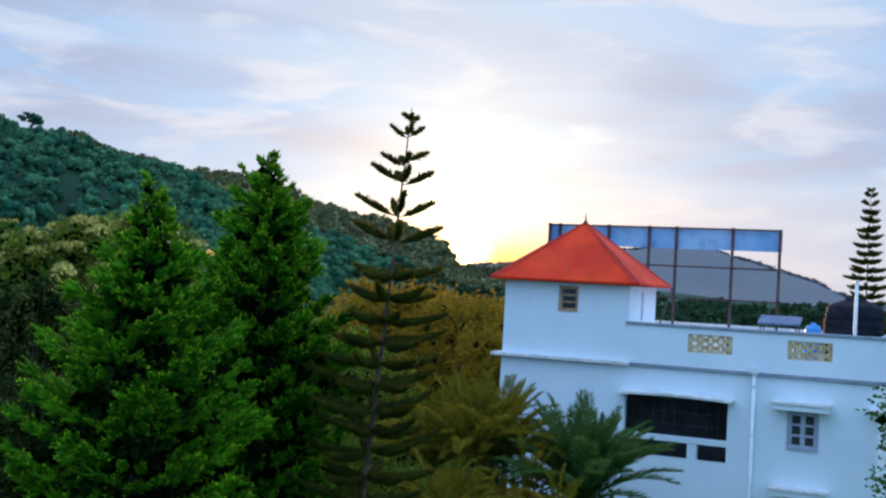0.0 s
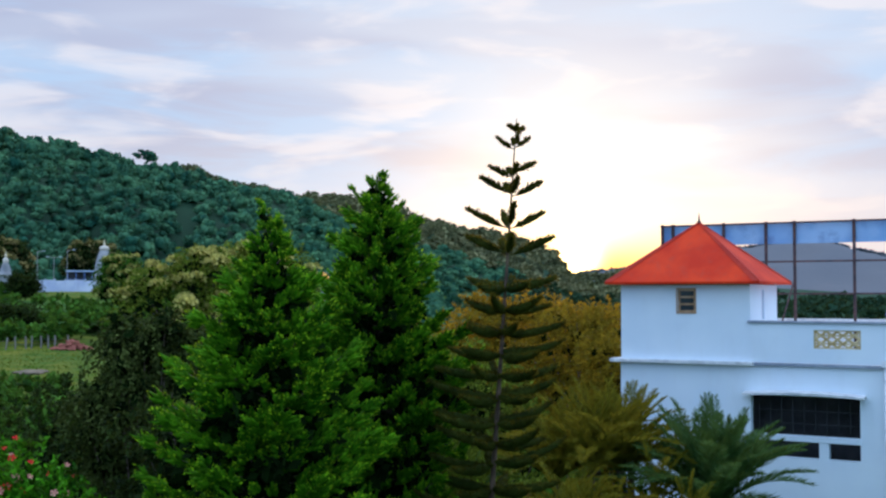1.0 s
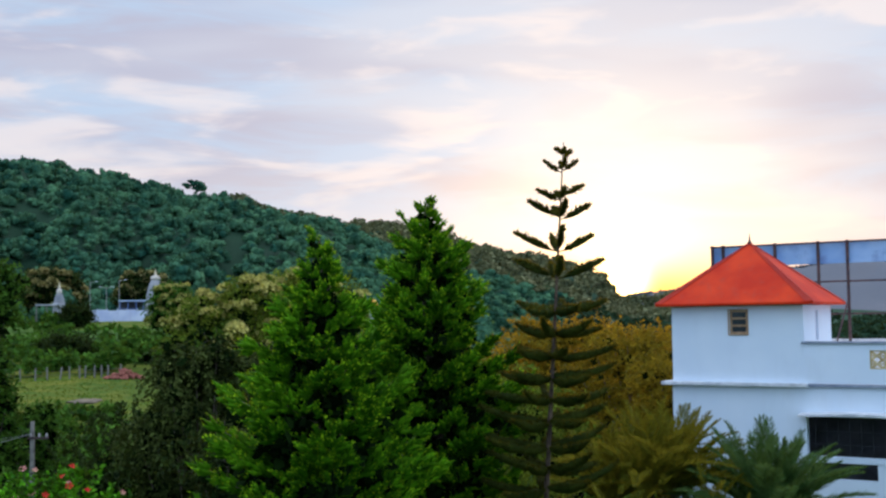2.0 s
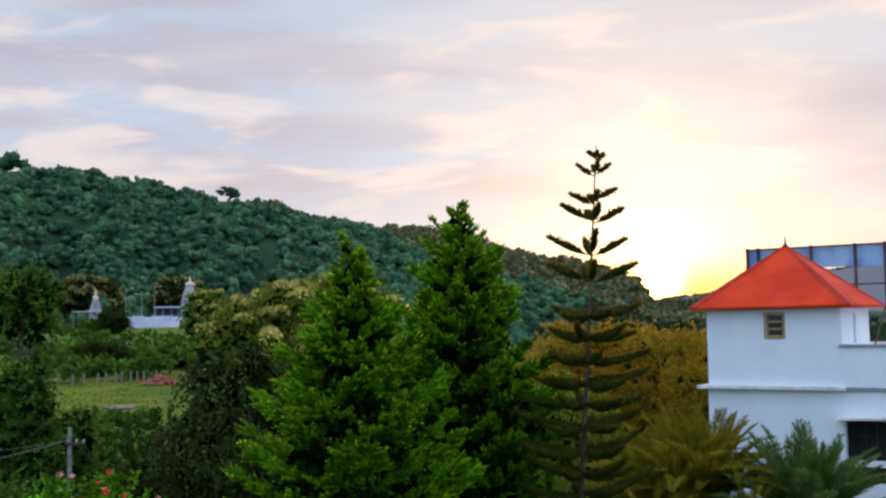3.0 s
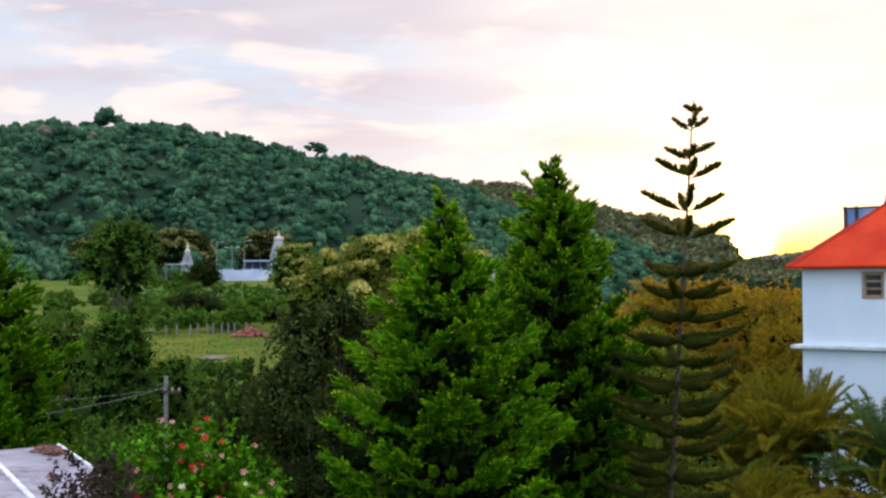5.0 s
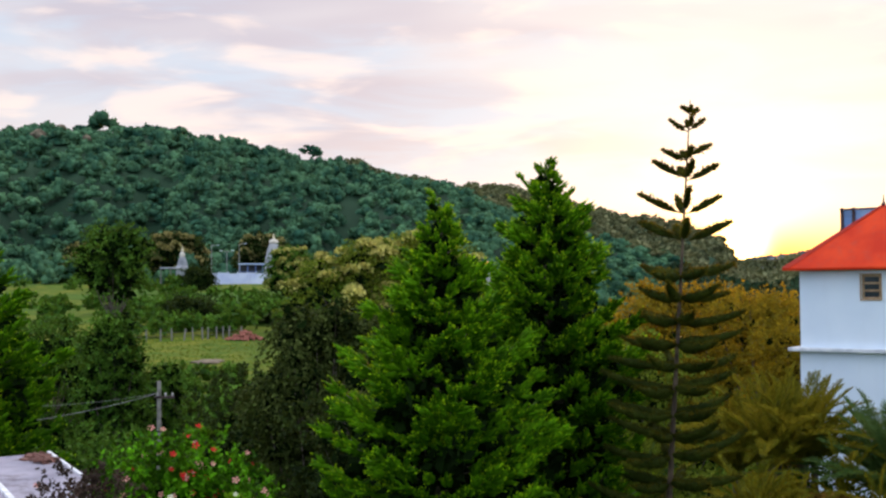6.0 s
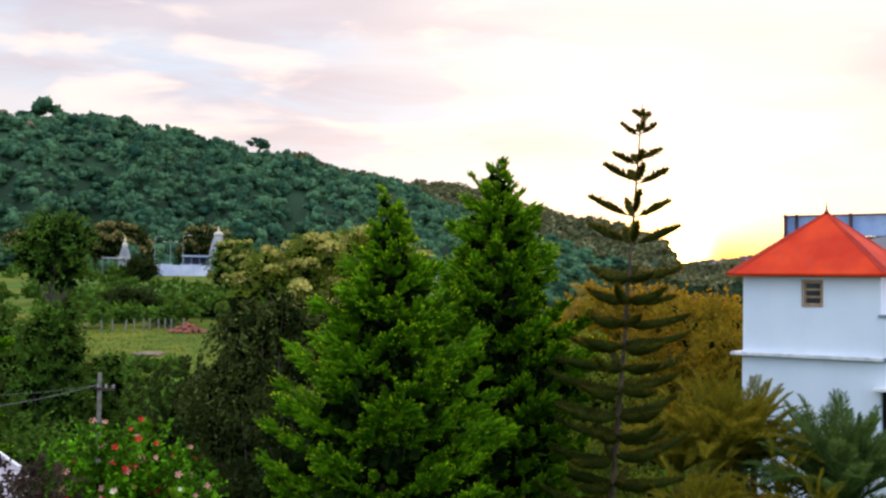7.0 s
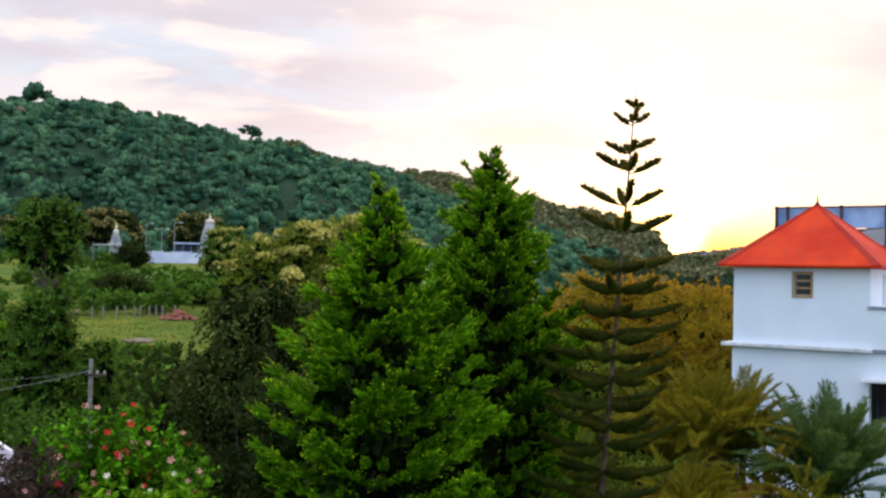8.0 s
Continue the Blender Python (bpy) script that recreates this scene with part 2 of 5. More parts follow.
M_TANK.node_tree.nodes["Principled BSDF"].inputs["Specular IOR Level"].default_value = 0.08
M_TANK_BAND = surface("orange_band", (0.55, 0.16, 0.05), (0.65, 0.22, 0.08), 3, 0.5, 0.05)
M_PIPE = surface("white_pipe", (0.66, 0.70, 0.76), (0.78, 0.80, 0.83), 3, 0.45, 0.05)
# plaster coloured dark for the shade in recess, rooms and porch
M_RECESS_SHADE = surface("recess_shade_plaster", (0.06, 0.06, 0.065), (0.10, 0.10, 0.11), 2, 0.9, 0.1)
M_BLUE = surface("blue_plastic", (0.04, 0.18, 0.50), (0.06, 0.25, 0.62), 3, 0.4, 0.05)
M_SOLAR = surface("blue_grey_panel", (0.05, 0.08, 0.17), (0.09, 0.13, 0.23), 3, 0.55, 0.0)
M_CONCRETE = surface("concrete", (0.28, 0.26, 0.24), (0.46, 0.44, 0.40), 4, 0.85, 0.3, 30)
M_CABLE = surface("cable", (0.14, 0.14, 0.14), (0.22, 0.22, 0.22), 3, 0.6, 0.0)
M_TEMPLE = surface("temple_plaster", (0.33, 0.34, 0.37), (0.52, 0.50, 0.50), 0.5, 0.8, 0.2, 8, stains=((0.50, 0.36, 0.36), 0.55, 0.8))
M_TEMPLE_BLUE = surface("blue_temple_paint", (0.34, 0.44, 0.62), (0.46, 0.55, 0.70), 0.6, 0.7, 0.1, 8)
M_TEMPLE_DEEP = surface("deep_blue_temple_paint", (0.07, 0.12, 0.28), (0.12, 0.18, 0.36), 0.6, 0.7, 0.1, 8)
M_COMPOUND = surface("white_compound_wall", (0.50, 0.54, 0.74), (0.70, 0.72, 0.84), 0.3, 0.8, 0.1, 8, stains=((0.42, 0.42, 0.6), 0.5, 0.5), stretch=(1, 1, 0.3))
M_CREAM = surface("cream_temple_plaster", (0.50, 0.44, 0.36), (0.66, 0.60, 0.50), 0.8, 0.8, 0.2, 8)
M_GOLD = surface("pale_gold_finial", (0.60, 0.52, 0.34), (0.72, 0.64, 0.45), 3, 0.4, 0.0, metal=0.4)
M_TIN = surface("pale_tin_sheet", (0.46, 0.43, 0.50), (0.68, 0.64, 0.71), 1.0, 0.8, 0.1, 20, stains=((0.10, 0.045, 0.04), 0.95, 1.1))
M_BRICK = surface("red_brick", (0.26, 0.075, 0.05), (0.42, 0.16, 0.11), 3, 0.9, 0.3)
M_POLE = surface("weathered_pole_concrete", (0.15, 0.135, 0.115), (0.27, 0.245, 0.21), 4, 0.9, 0.3)
M_TILE = surface("weathered_dark_tile", (0.10, 0.040, 0.028), (0.20, 0.085, 0.06), 5, 0.9, 0.3)
M_POST = surface("grey_post_stone", (0.13, 0.12, 0.10), (0.24, 0.22, 0.19), 4, 0.9, 0.3)
M_ROCK = surface("pale_rock", (0.10, 0.078, 0.048), (0.19, 0.145, 0.09), 0.6, 0.9, 0.5, 5)
M_YELLOW = surface("yellow_plastic", (0.70, 0.24, 0.01), (0.82, 0.34, 0.02), 3, 0.4, 0.0)


def glass_material():
    m, nt, p, N, L = material("window_glass")
    p.inputs["Base Color"].default_value = (0.03, 0.04, 0.05, 1)
    p.inputs["Roughness"].default_value = 0.08
    return m


M_GLASS = glass_material()
M_GRASS = leaf_material("meadow_grass", (0.055, 0.108, 0.007), (0.145, 0.155, 0.016), 0.2, 0.2, 0.9, 0.4)


def ground_material():
    m, nt, p, N, L = material("grass_and_earth")
    grass, tc = two_tone(nt, ((0.025, 0.075, 0.008), (0.075, 0.14, 0.018)), 0.12, 8)
    meadow, _ = two_tone(nt, ((0.055, 0.108, 0.007), (0.15, 0.155, 0.018)), 0.35, 6)
    n = N("ShaderNodeTexNoise")
    n.inputs["Scale"].default_value, n.inputs["Detail"].default_value = 0.022, 5
    L(tc.outputs["Object"], n.inputs[0])
    r = N("ShaderNodeMapRange")
    r.inputs[1].default_value, r.inputs[2].default_value = 0.46, 0.56
    L(n.outputs[0], r.inputs[0])
    col = blend(nt, r.outputs[0], grass, meadow)
    fine, _ = two_tone(nt, ((0.7, 0.7, 0.7), (1.25, 1.2, 1.1)), 3.0, 6)
    # undergrowth on the wooded slopes above the meadow, darkened as shade between crowns
    z = N("ShaderNodeSeparateXYZ")
    L(tc.outputs["Object"], z.inputs[0])
    hill = N("ShaderNodeMapRange")
    hill.inputs[1].default_value, hill.inputs[2].default_value = 13.0, 17.0
    L(z.outputs[2], hill.inputs[0])
    col = blend(nt, hill.outputs[0], col, (0.009, 0.031, 0.016))
    # woods on the plain, then the far hill's woods greyed to carry distance haze
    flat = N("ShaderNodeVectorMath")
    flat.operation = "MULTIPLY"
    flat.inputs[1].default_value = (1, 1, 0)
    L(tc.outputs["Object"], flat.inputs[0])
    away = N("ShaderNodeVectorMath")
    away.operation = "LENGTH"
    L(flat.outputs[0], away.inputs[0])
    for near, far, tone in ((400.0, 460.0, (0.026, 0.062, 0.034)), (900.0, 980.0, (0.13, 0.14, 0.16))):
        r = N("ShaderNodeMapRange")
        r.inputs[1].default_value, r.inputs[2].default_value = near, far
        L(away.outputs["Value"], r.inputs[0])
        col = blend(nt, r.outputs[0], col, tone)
    L(blend(nt, 0.5, col, fine, "MULTIPLY"), p.inputs["Base Color"])
    p.inputs["Roughness"].default_value = 0.95
    p.inputs["Specular IOR Level"].default_value = 0.1
    b = N("ShaderNodeBump")
    b.inputs["Strength"].default_value, b.inputs["Distance"].default_value = 0.6, 0.2
    t = N("ShaderNodeTexNoise")
    t.inputs["Scale"].default_value, t.inputs["Detail"].default_value = 2.0, 8
    L(tc.outputs["Object"], t.inputs[0])
    L(t.outputs[0], b.inputs["Height"])
    L(b.outputs[0], p.inputs["Normal"])
    return m


M_GROUND = ground_material()


# ---- building helpers ----
def link_mesh(name, me, mat, parent=None, label="", smooth=False):
    ob = new(name, me)
    me.materials.append(mat)
    if smooth:
        me.polygons.foreach_set("use_smooth", [True] * len(me.polygons))
    if parent:
        ob.parent = parent
    if label:
        ob["label"] = label
    return ob


def part(name, bm, mat, parent=None, label="", smooth=False):
    me = bpy.data.meshes.new(name)
    bm.to_mesh(me)
    bm.free()
    return link_mesh(name, me, mat, parent, label, smooth)


def part_np(name, V, F, mat, parent=None, label="", smooth=False):
    me = bpy.data.meshes.new(name)
    V, F = np.asarray(V, float), np.asarray(F, int)
    k = F.shape[1]
    me.vertices.add(len(V))
    me.vertices.foreach_set("co", V.ravel())
    me.loops.add(F.size)
    me.loops.foreach_set("vertex_index", F.ravel())
    me.polygons.add(len(F))
    me.polygons.foreach_set("loop_start", np.arange(len(F)) * k)
    me.polygons.foreach_set("loop_total", np.full(len(F), k))
    me.update(calc_edges=True)
    return link_mesh(name, me, mat, parent, label, smooth)


def empty(name, m, label, category, group="", kind=""):
    ob = new(name)
    ob.matrix_basis = m
    return tagged(ob, label, category, group, kind)


def box(bm, x0, x1, y0, y1, z0, z1, bevel=0.0):
    r = bmesh.ops.create_cube(bm, size=1)
    bmesh.ops.transform(bm, verts=r["verts"], matrix=Matrix.Translation(((x0 + x1) / 2, (y0 + y1) / 2, (z0 + z1) / 2))
                        @ Matrix.Diagonal((x1 - x0, y1 - y0, z1 - z0, 1)))
    if bevel:
        edges = list({e for v in r["verts"] for e in v.link_edges})
        bmesh.ops.bevel(bm, geom=edges, offset=bevel, segments=2, affect="EDGES", profile=0.6)
    return bm


def boxed(*a, bevel=0.0):
    return box(bmesh.new(), *a, bevel=bevel)


def rod(bm, p, q, r0, r1=None, seg=8):
    """A tapered round bar from p to q."""
    p, q = Vector(p), Vector(q)
    d = q - p
    r = bmesh.ops.create_cone(bm, segments=seg, radius1=r0, radius2=r0 if r1 is None else r1, depth=d.length, cap_ends=True)
    bmesh.ops.transform(bm, verts=r["verts"], matrix=Matrix.Translation((p + q) / 2) @ d.to_track_quat("Z", "Y").to_matrix().to_4x4())
    return bm


def rodded(*a, **k):
    return rod(bmesh.new(), *a, **k)


def lathe(profile, seg=24):
    """A turned shape from (radius, height) pairs."""
    bm = bmesh.new()
    rings = []
    for r, z in profile:
        rings.append([bm.verts.new((r * math.cos(2 * math.pi * i / seg), r * math.sin(2 * math.pi * i / seg), z)) for i in range(seg)])
    for a, b in zip(rings, rings[1:]):
        for i in range(seg):
            bm.faces.new((a[i], a[(i + 1) % seg], b[(i + 1) % seg], b[i]))
    bm.faces.new(rings[0][::-1])
    bm.faces.new(rings[-1])
    return bm


def wall_with_holes(bm, s0, s1, z0, z1, y0, y1, holes):
    """One solid upright wall along x with rectangular holes (s0, s1, z0, z1) right through it."""
    xs = sorted({s0, s1, *[h[0] for h in holes], *[h[1] for h in holes]})
    zs = sorted({z0, z1, *[h[2] for h in holes], *[h[3] for h in holes]})
    xs, zs = [x for x in xs if s0 <= x <= s1], [z for z in zs if z0 <= z <= z1]
    made = {}

    def vert(i, k, y):
        if (i, k, y) not in made:
            made[i, k, y] = bm.verts.new((xs[i], y, zs[k]))
        return made[i, k, y]

    def solid(i, k):
        if not (0 <= i < len(xs) - 1 and 0 <= k < len(zs) - 1):
            return False
        x, z = (xs[i] + xs[i + 1]) / 2, (zs[k] + zs[k + 1]) / 2
        return not any(h[0] < x < h[1] and h[2] < z < h[3] for h in holes)

    for i in range(len(xs) - 1):
        for k in range(len(zs) - 1):
            if not solid(i, k):
                continue
            bm.faces.new([vert(a, b, y0) for a, b in ((i, k), (i + 1, k), (i + 1, k + 1), (i, k + 1))])
            bm.faces.new([vert(a, b, y1) for a, b in ((i, k), (i, k + 1), (i + 1, k + 1), (i + 1, k))])
            for di, dk, p, q in ((-1, 0, (i, k), (i, k + 1)), (1, 0, (i + 1, k + 1), (i + 1, k)), (0, -1, (i + 1, k), (i, k)), (0, 1, (i, k + 1), (i + 1, k + 1))):
                if not solid(i + di, k + dk):
                    bm.faces.new([vert(*p, y0), vert(*q, y0), vert(*q, y1), vert(*p, y1)])
    bmesh.ops.recalc_face_normals(bm, faces=bm.faces[:])
    return bm


def tube_path(points, radii, seg=6):
    """A round tapering tube along points."""
    V, F = [], []
    pts = [Vector(p) for p in points]
    for i, p in enumerate(pts):
        d = (pts[min(i + 1, len(pts) - 1)] - pts[max(i - 1, 0)]).normalized()
        a = d.orthogonal().normalized()
        b = d.cross(a)
        for j in range(seg):
            t = 2 * math.pi * j / seg
            V.append(p + (a * math.cos(t) + b * math.sin(t)) * radii[i])
    for i in range(len(pts) - 1):
        for j in range(seg):
            k = (j + 1) % seg
            F.append((i * seg + j, i * seg + k, (i + 1) * seg + k, (i + 1) * seg + j))
    return [tuple(v) for v in V], F


def join_tubes(tubes):
    V, F = [], []
    for v, f in tubes:
        o = len(V)
        V += v
        F += [tuple(i + o for i in q) for q in f]
    return V, F


def unit(a):
    return a / np.maximum(np.linalg.norm(a, axis=-1, keepdims=True), 1e-9)


def kites(base, axis, width, rng, fold=0.15):
    """Leaves: kite-shaped blades from base along axis, each turned at random about it."""
    n = len(base)
    side = unit(np.cross(axis, rng.normal(size=(n, 3)))) * np.reshape(width, (-1, 1))
    dip = unit(np.cross(axis, side)) * np.reshape(width, (-1, 1)) * fold
    V = np.empty((n, 4, 3))
    V[:, 0], V[:, 1] = base, base + 0.45 * axis + side + dip
    V[:, 2], V[:, 3] = base + axis, base + 0.45 * axis - side + dip
    return V.reshape(-1, 3), np.arange(4 * n).reshape(-1, 4)


def stack(parts):
    V, F, o = [], [], 0
    for v, f in parts:
        V.append(v)
        F.append(f + o)
        o += len(v)
    return np.concatenate(V), np.concatenate(F)


def polar(az, r):
    return r * math.sin(radians(az)), r * math.cos(radians(az))


# ---- ground and hills ----
HILL_NEAR = ((-60, 5.0), (-40, 6.9), (-26.5, 7.2), (-25, 7.35), (-20, 7.1), (-17.9, 6.6), (-14.7, 5.95), (-11.2, 5.3), (-8.6, 4.7),
             (-6, 3.9), (-3, 2.8), (0, 1.8), (4, 0.6), (8, -0.5), (60, -0.6))
HILL_MID = ((-30, 2.0), (-14, 3.0), (-9, 4.5), (-5.7, 4.75), (-4.3, 4.6), (-2.5, 4.1), (-0.8, 3.5), (1.2, 3.0), (2.3, 2.95), (4.3, 2.45),
            (5.7, 1.8), (6.4, 0.75), (8, 0.75), (9.5, 0.95), (13, 0.6), (30, -0.4), (60, -0.4))
HILL_FAR = ((-60, 0.5), (0, 0.6), (6, 1.0), (9, 1.35), (10.7, 1.6), (14, 2.3), (18.5, 2.75), (20.2, 2.2), (22.3, 1.6), (23.9, 1.2),
            (25.2, 0.6), (27, 0.15), (60, -0.1))
HILLS = ((HILL_NEAR, 540.0, 310.0), (HILL_MID, 840.0, 520.0), (HILL_FAR, 1500.0, 950.0))


def smooth01(t):
    t = np.clip(t, 0, 1)
    return t * t * (3 - 2 * t)


def ground_height(x, y):
    x, y = np.asarray(x, float), np.asarray(y, float)
    r = np.hypot(x, y)
    az = np.degrees(np.arctan2(x, y))
    left = smooth01((2 - az) / 14)
    rise = np.interp(r, (0, 55, 90, 130, 165, 200, 290, 320), (0, 0, 0.6, 2.0, 2.9, 6.0, 12.2, 12.5))
    z = rise * left
    z = z + 0.35 * np.sin(x * 0.11 + 1) * np.sin(y * 0.09) * smooth01((r - 50) / 40)
    for prof, ridge, foot in HILLS:
        e = np.interp(az, [p[0] for p in prof], [p[1] for p in prof])
        wob = 1 + 0.05 * np.sin(az * 1.3 + ridge) * np.sin(r * 0.02)
        top = 11 + ridge * np.tan(np.radians(e))
        f = smooth01((r - foot * wob) / (ridge - foot)) * (1 - 0.8 * smooth01((r - ridge) / (ridge * 0.6)))
        front = np.where(np.abs(az) < 90, 1.0, 0.0)
        z = np.maximum(z, np.where(top > z, z * (1 - f) + top * f, z) * front + z * (1 - front))
    return z


def build_ground():
    az = np.concatenate([np.arange(-180, -44, 4), np.arange(-44, 44, 0.35), np.arange(44, 180, 4)])
    rr = np.concatenate([[3, 8, 15], np.arange(22, 60, 6), np.arange(60, 330, 6), np.arange(330, 900, 12), np.arange(900, 1700, 40), [1900, 2300, 3000, 4200]])
    A, R = np.meshgrid(np.radians(az), rr, indexing="ij")
    X, Y = R * np.sin(A), R * np.cos(A)
    Z = ground_height(X, Y)
    V = np.concatenate([np.stack([X, Y, Z], -1).reshape(-1, 3), [[0, 0, 0]]])
    na, nr = len(az), len(rr)
    i, j = np.meshgrid(np.arange(na), np.arange(nr - 1), indexing="ij")
    k = (i + 1) % na
    F = np.stack([i * nr + j, i * nr + j + 1, k * nr + j + 1, k * nr + j], -1).reshape(-1, 4)
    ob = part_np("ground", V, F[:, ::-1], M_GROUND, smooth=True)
    bm = bmesh.new()
    bm.from_mesh(ob.data)
    bm.verts.ensure_lookup_table()
    for a in range(na):
        bm.faces.new((bm.verts[na * nr], bm.verts[a * nr], bm.verts[((a + 1) % na) * nr]))
    bmesh.ops.recalc_face_normals(bm, faces=bm.faces[:])
    bm.to_mesh(ob.data)
    bm.free()
    ob.data.polygons.foreach_set("use_smooth", [True] * len(ob.data.polygons))
    tagged(ob, "green grassy ground rising to wooded hills", "ground", kind="structure")


build_ground()


def crown_template(rng, n, leaf, flat=0.75, body=False, most=7):
    """A rough tree crown of radius 1: several uneven lobes covered with leaf sprays."""
    out = []
    lobes = rng.integers(min(4, most - 2), most)
    for i in range(lobes):
        c = unit(rng.normal(size=3)) * rng.uniform(0.3, 0.62) * np.array((1, 1, 0.7))
        rad = rng.uniform(0.38, 0.6)
        m = n // lobes
        if body:
            # rounded leaf mass under the outer sprays
            V = [c + rad * 0.9 * rng.uniform(0.76, 1.16) * np.array((q * math.cos(k * 1.257 + h), q * math.sin(k * 1.257 + h), h * flat))
                 for q, h in ((0.8, -0.6), (1.0, 0.1), (0.68, 0.68), (0.05, 0.96)) for k in range(5)]
            out.append((np.array(V), np.array([(r * 5 + k, r * 5 + (k + 1) % 5, r * 5 + 5 + (k + 1) % 5, r * 5 + 5 + k) for r in range(3) for k in range(5)])))
        d = unit(rng.normal(size=(m, 3)))
        d[:, 2] = np.abs(d[:, 2]) * 0.9 - 0.25
        d = unit(d)
        b = c + d * rad * rng.uniform(0.8, 1.05, size=(m, 1)) * np.array((1, 1, flat))
        ax = unit(d + rng.normal(size=(m, 3)) * 0.9 + (0, 0, 0.3)) * rng.uniform(0.7, 1.3, size=(m, 1)) * leaf
        out.append(kites(b - ax * 0.5, ax, rng.uniform(0.3, 0.55, m) * leaf, rng))
    return stack(out)


def scatter_crowns(name, spots, templates, rng, mat, label, category):
    out = []
    for i, (x, y, z, r) in enumerate(spots):
        v, f = templates[i % len(templates)]
        a = rng.uniform(0, 6.28)
        c, s = math.cos(a), math.sin(a)
        w = v * np.array((r, r, r * rng.uniform(0.75, 1.15)))
        w = np.stack([w[:, 0] * c - w[:, 1] * s, w[:, 0] * s + w[:, 1] * c, w[:, 2]], -1) + (x, y, z)
        out.append((w, f))
    V, F = stack(out)
    return tagged(part_np(name, V, F, mat, smooth=True), label, category, kind="stuff")


def build_woods():
    rng = np.random.default_rng(5)
    tpl = [crown_template(rng, 42, 0.50) for _ in range(7)]
    fine = [crown_template(rng, 38, 0.32, 0.9, True, 6) for _ in range(16)]
    spots = []
    for k in range(3100):
        az, r = rng.uniform(-33, 4), math.sqrt(rng.uniform(300 ** 2, 552 ** 2))
        x, y = polar(az, r)
        rad = rng.uniform(1.8, 3.6) if k % 3 else rng.uniform(2.8, 5.0)
        spots.append((x, y, float(ground_height(x, y)) + rad * rng.uniform(0.25, 0.95), rad))
    # flat-topped tree standing out on the skyline
    x, y = polar(-14.8, 540)
    for dx, dz, rad in ((0, 7.6, 3.0), (-3.0, 9.2, 3.0), (3.0, 8.6, 3.2), (0.2, 10.2, 3.2), (-1.4, 10.8, 2.4), (5.0, 7.6, 2.2), (0.2, 6.2, 1.4), (0, 4.4, 1.3), (0.3, 2.6, 1.2)):
        spots.append((x + dx, y, float(ground_height(x, y)) + dz, rad))
    for _ in range(46):
        az = rng.uniform(-33, -4)
        x, y = polar(az, 538 + rng.normal() * 4)
        spots.append((x, y, float(ground_height(x, y)) + rng.uniform(3, 5.5), rng.uniform(2.2, 4.2)))
    x, y = polar(-25.0, 540)
    spots += [(x, y, float(ground_height(x, y)) + 9, 6.8), (x + 6, y + 1, float(ground_height(x, y)) + 7.5, 5.4), (x - 5, y + 1, float(ground_height(x, y)) + 6, 4.6)]
    scatter_crowns("hill_forest", spots, fine, rng, M_FOREST, "dense green scrub forest covering the near hill", "forest")
    spots = []
    for _ in range(2100):
        az, r = rng.uniform(-13, 15), math.sqrt(rng.uniform(520 ** 2, 860 ** 2))
        x, y = polar(az, r)
        rad = rng.uniform(3.0, 6.0)
        spots.append((x, y, float(ground_height(x, y)) + rad * rng.uniform(0.4, 0.9), rad))
    scatter_crowns("ridge_forest", spots, tpl, rng, M_RIDGE_HAZE, "wooded second ridge behind the near hill, coloured olive by glare and haze", "forest")
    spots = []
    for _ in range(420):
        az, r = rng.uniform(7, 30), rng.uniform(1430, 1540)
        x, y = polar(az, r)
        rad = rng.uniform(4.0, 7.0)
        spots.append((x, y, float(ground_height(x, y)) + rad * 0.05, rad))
    scatter_crowns("far_hill_forest", spots, tpl, rng, M_FAR_HAZE, "hazy wooded hill far behind the white house", "forest")
    # belts of trees on the plain
    spots = []
    for _ in range(900):
        az, r = rng.uniform(3, 34), rng.uniform(130, 460)
        x, y = polar(az, r)
        rad = rng.uniform(2.6, 4.8)
        spots.append((x, y, float(ground_height(x, y)) + rng.uniform(2.5, 5.5) + 2.0 * (r > 280), rad))
    scatter_crowns("tree_belt", spots, tpl, rng, M_BELT, "dark belt of trees on the plain behind the house", "trees")
    spots = []
    for _ in range(230):
        az, r = rng.uniform(-33, 3), rng.uniform(292, 330)
        x, y = polar(az, r)
        if -20.6 < az < -16.6 and r < 312:
            continue
        rad = rng.uniform(2.6, 5.0)
        spots.append((x, y, float(ground_height(x, y)) + rng.uniform(1.5, 5.5), rad))
    scatter_crowns("hill_foot_trees", spots, fine, rng, M_FOREST, "green trees along the foot of the hill", "trees")
    # grass tufts on the open meadow
    n = 7000
    az, r = np.radians(rng.uniform(-27, -14, n)), rng.uniform(105, 175, n)
    b = np.stack([r * np.sin(az), r * np.cos(az)], -1)
    b = np.concatenate([b, ground_height(b[:, 0], b[:, 1])[:, None] - 0.03], -1)
    ax = np.stack([rng.normal(size=n) * 0.12, rng.normal(size=n) * 0.12, rng.uniform(0.08, 0.26, n)], -1)
    V, F = kites(b, ax, rng.uniform(0.04, 0.10, n), rng)
    tagged(part_np("grass", V, F, M_GRASS), "rough yellow-green grass tufts on the meadow", "grass", kind="stuff")
    # thickets on the meadow
    tpl2 = [crown_template(rng, 110, 0.36) for _ in range(5)]
    spots = []
    for _ in range(620):
        az, r = rng.uniform(-33, 12), rng.uniform(48, 150)
        if -24 < az < -15.5 and r > 112 or az < -26 and r > 120:
            continue
        x, y = polar(az, r)
        rad = rng.uniform(0.9, 2.4)
        spots.append((x, y, float(ground_height(x, y)) + rad * rng.uniform(0.3, 0.8), rad))
    for _ in range(300):
        az, r = rng.uniform(-33, -12), rng.uniform(174, 285)
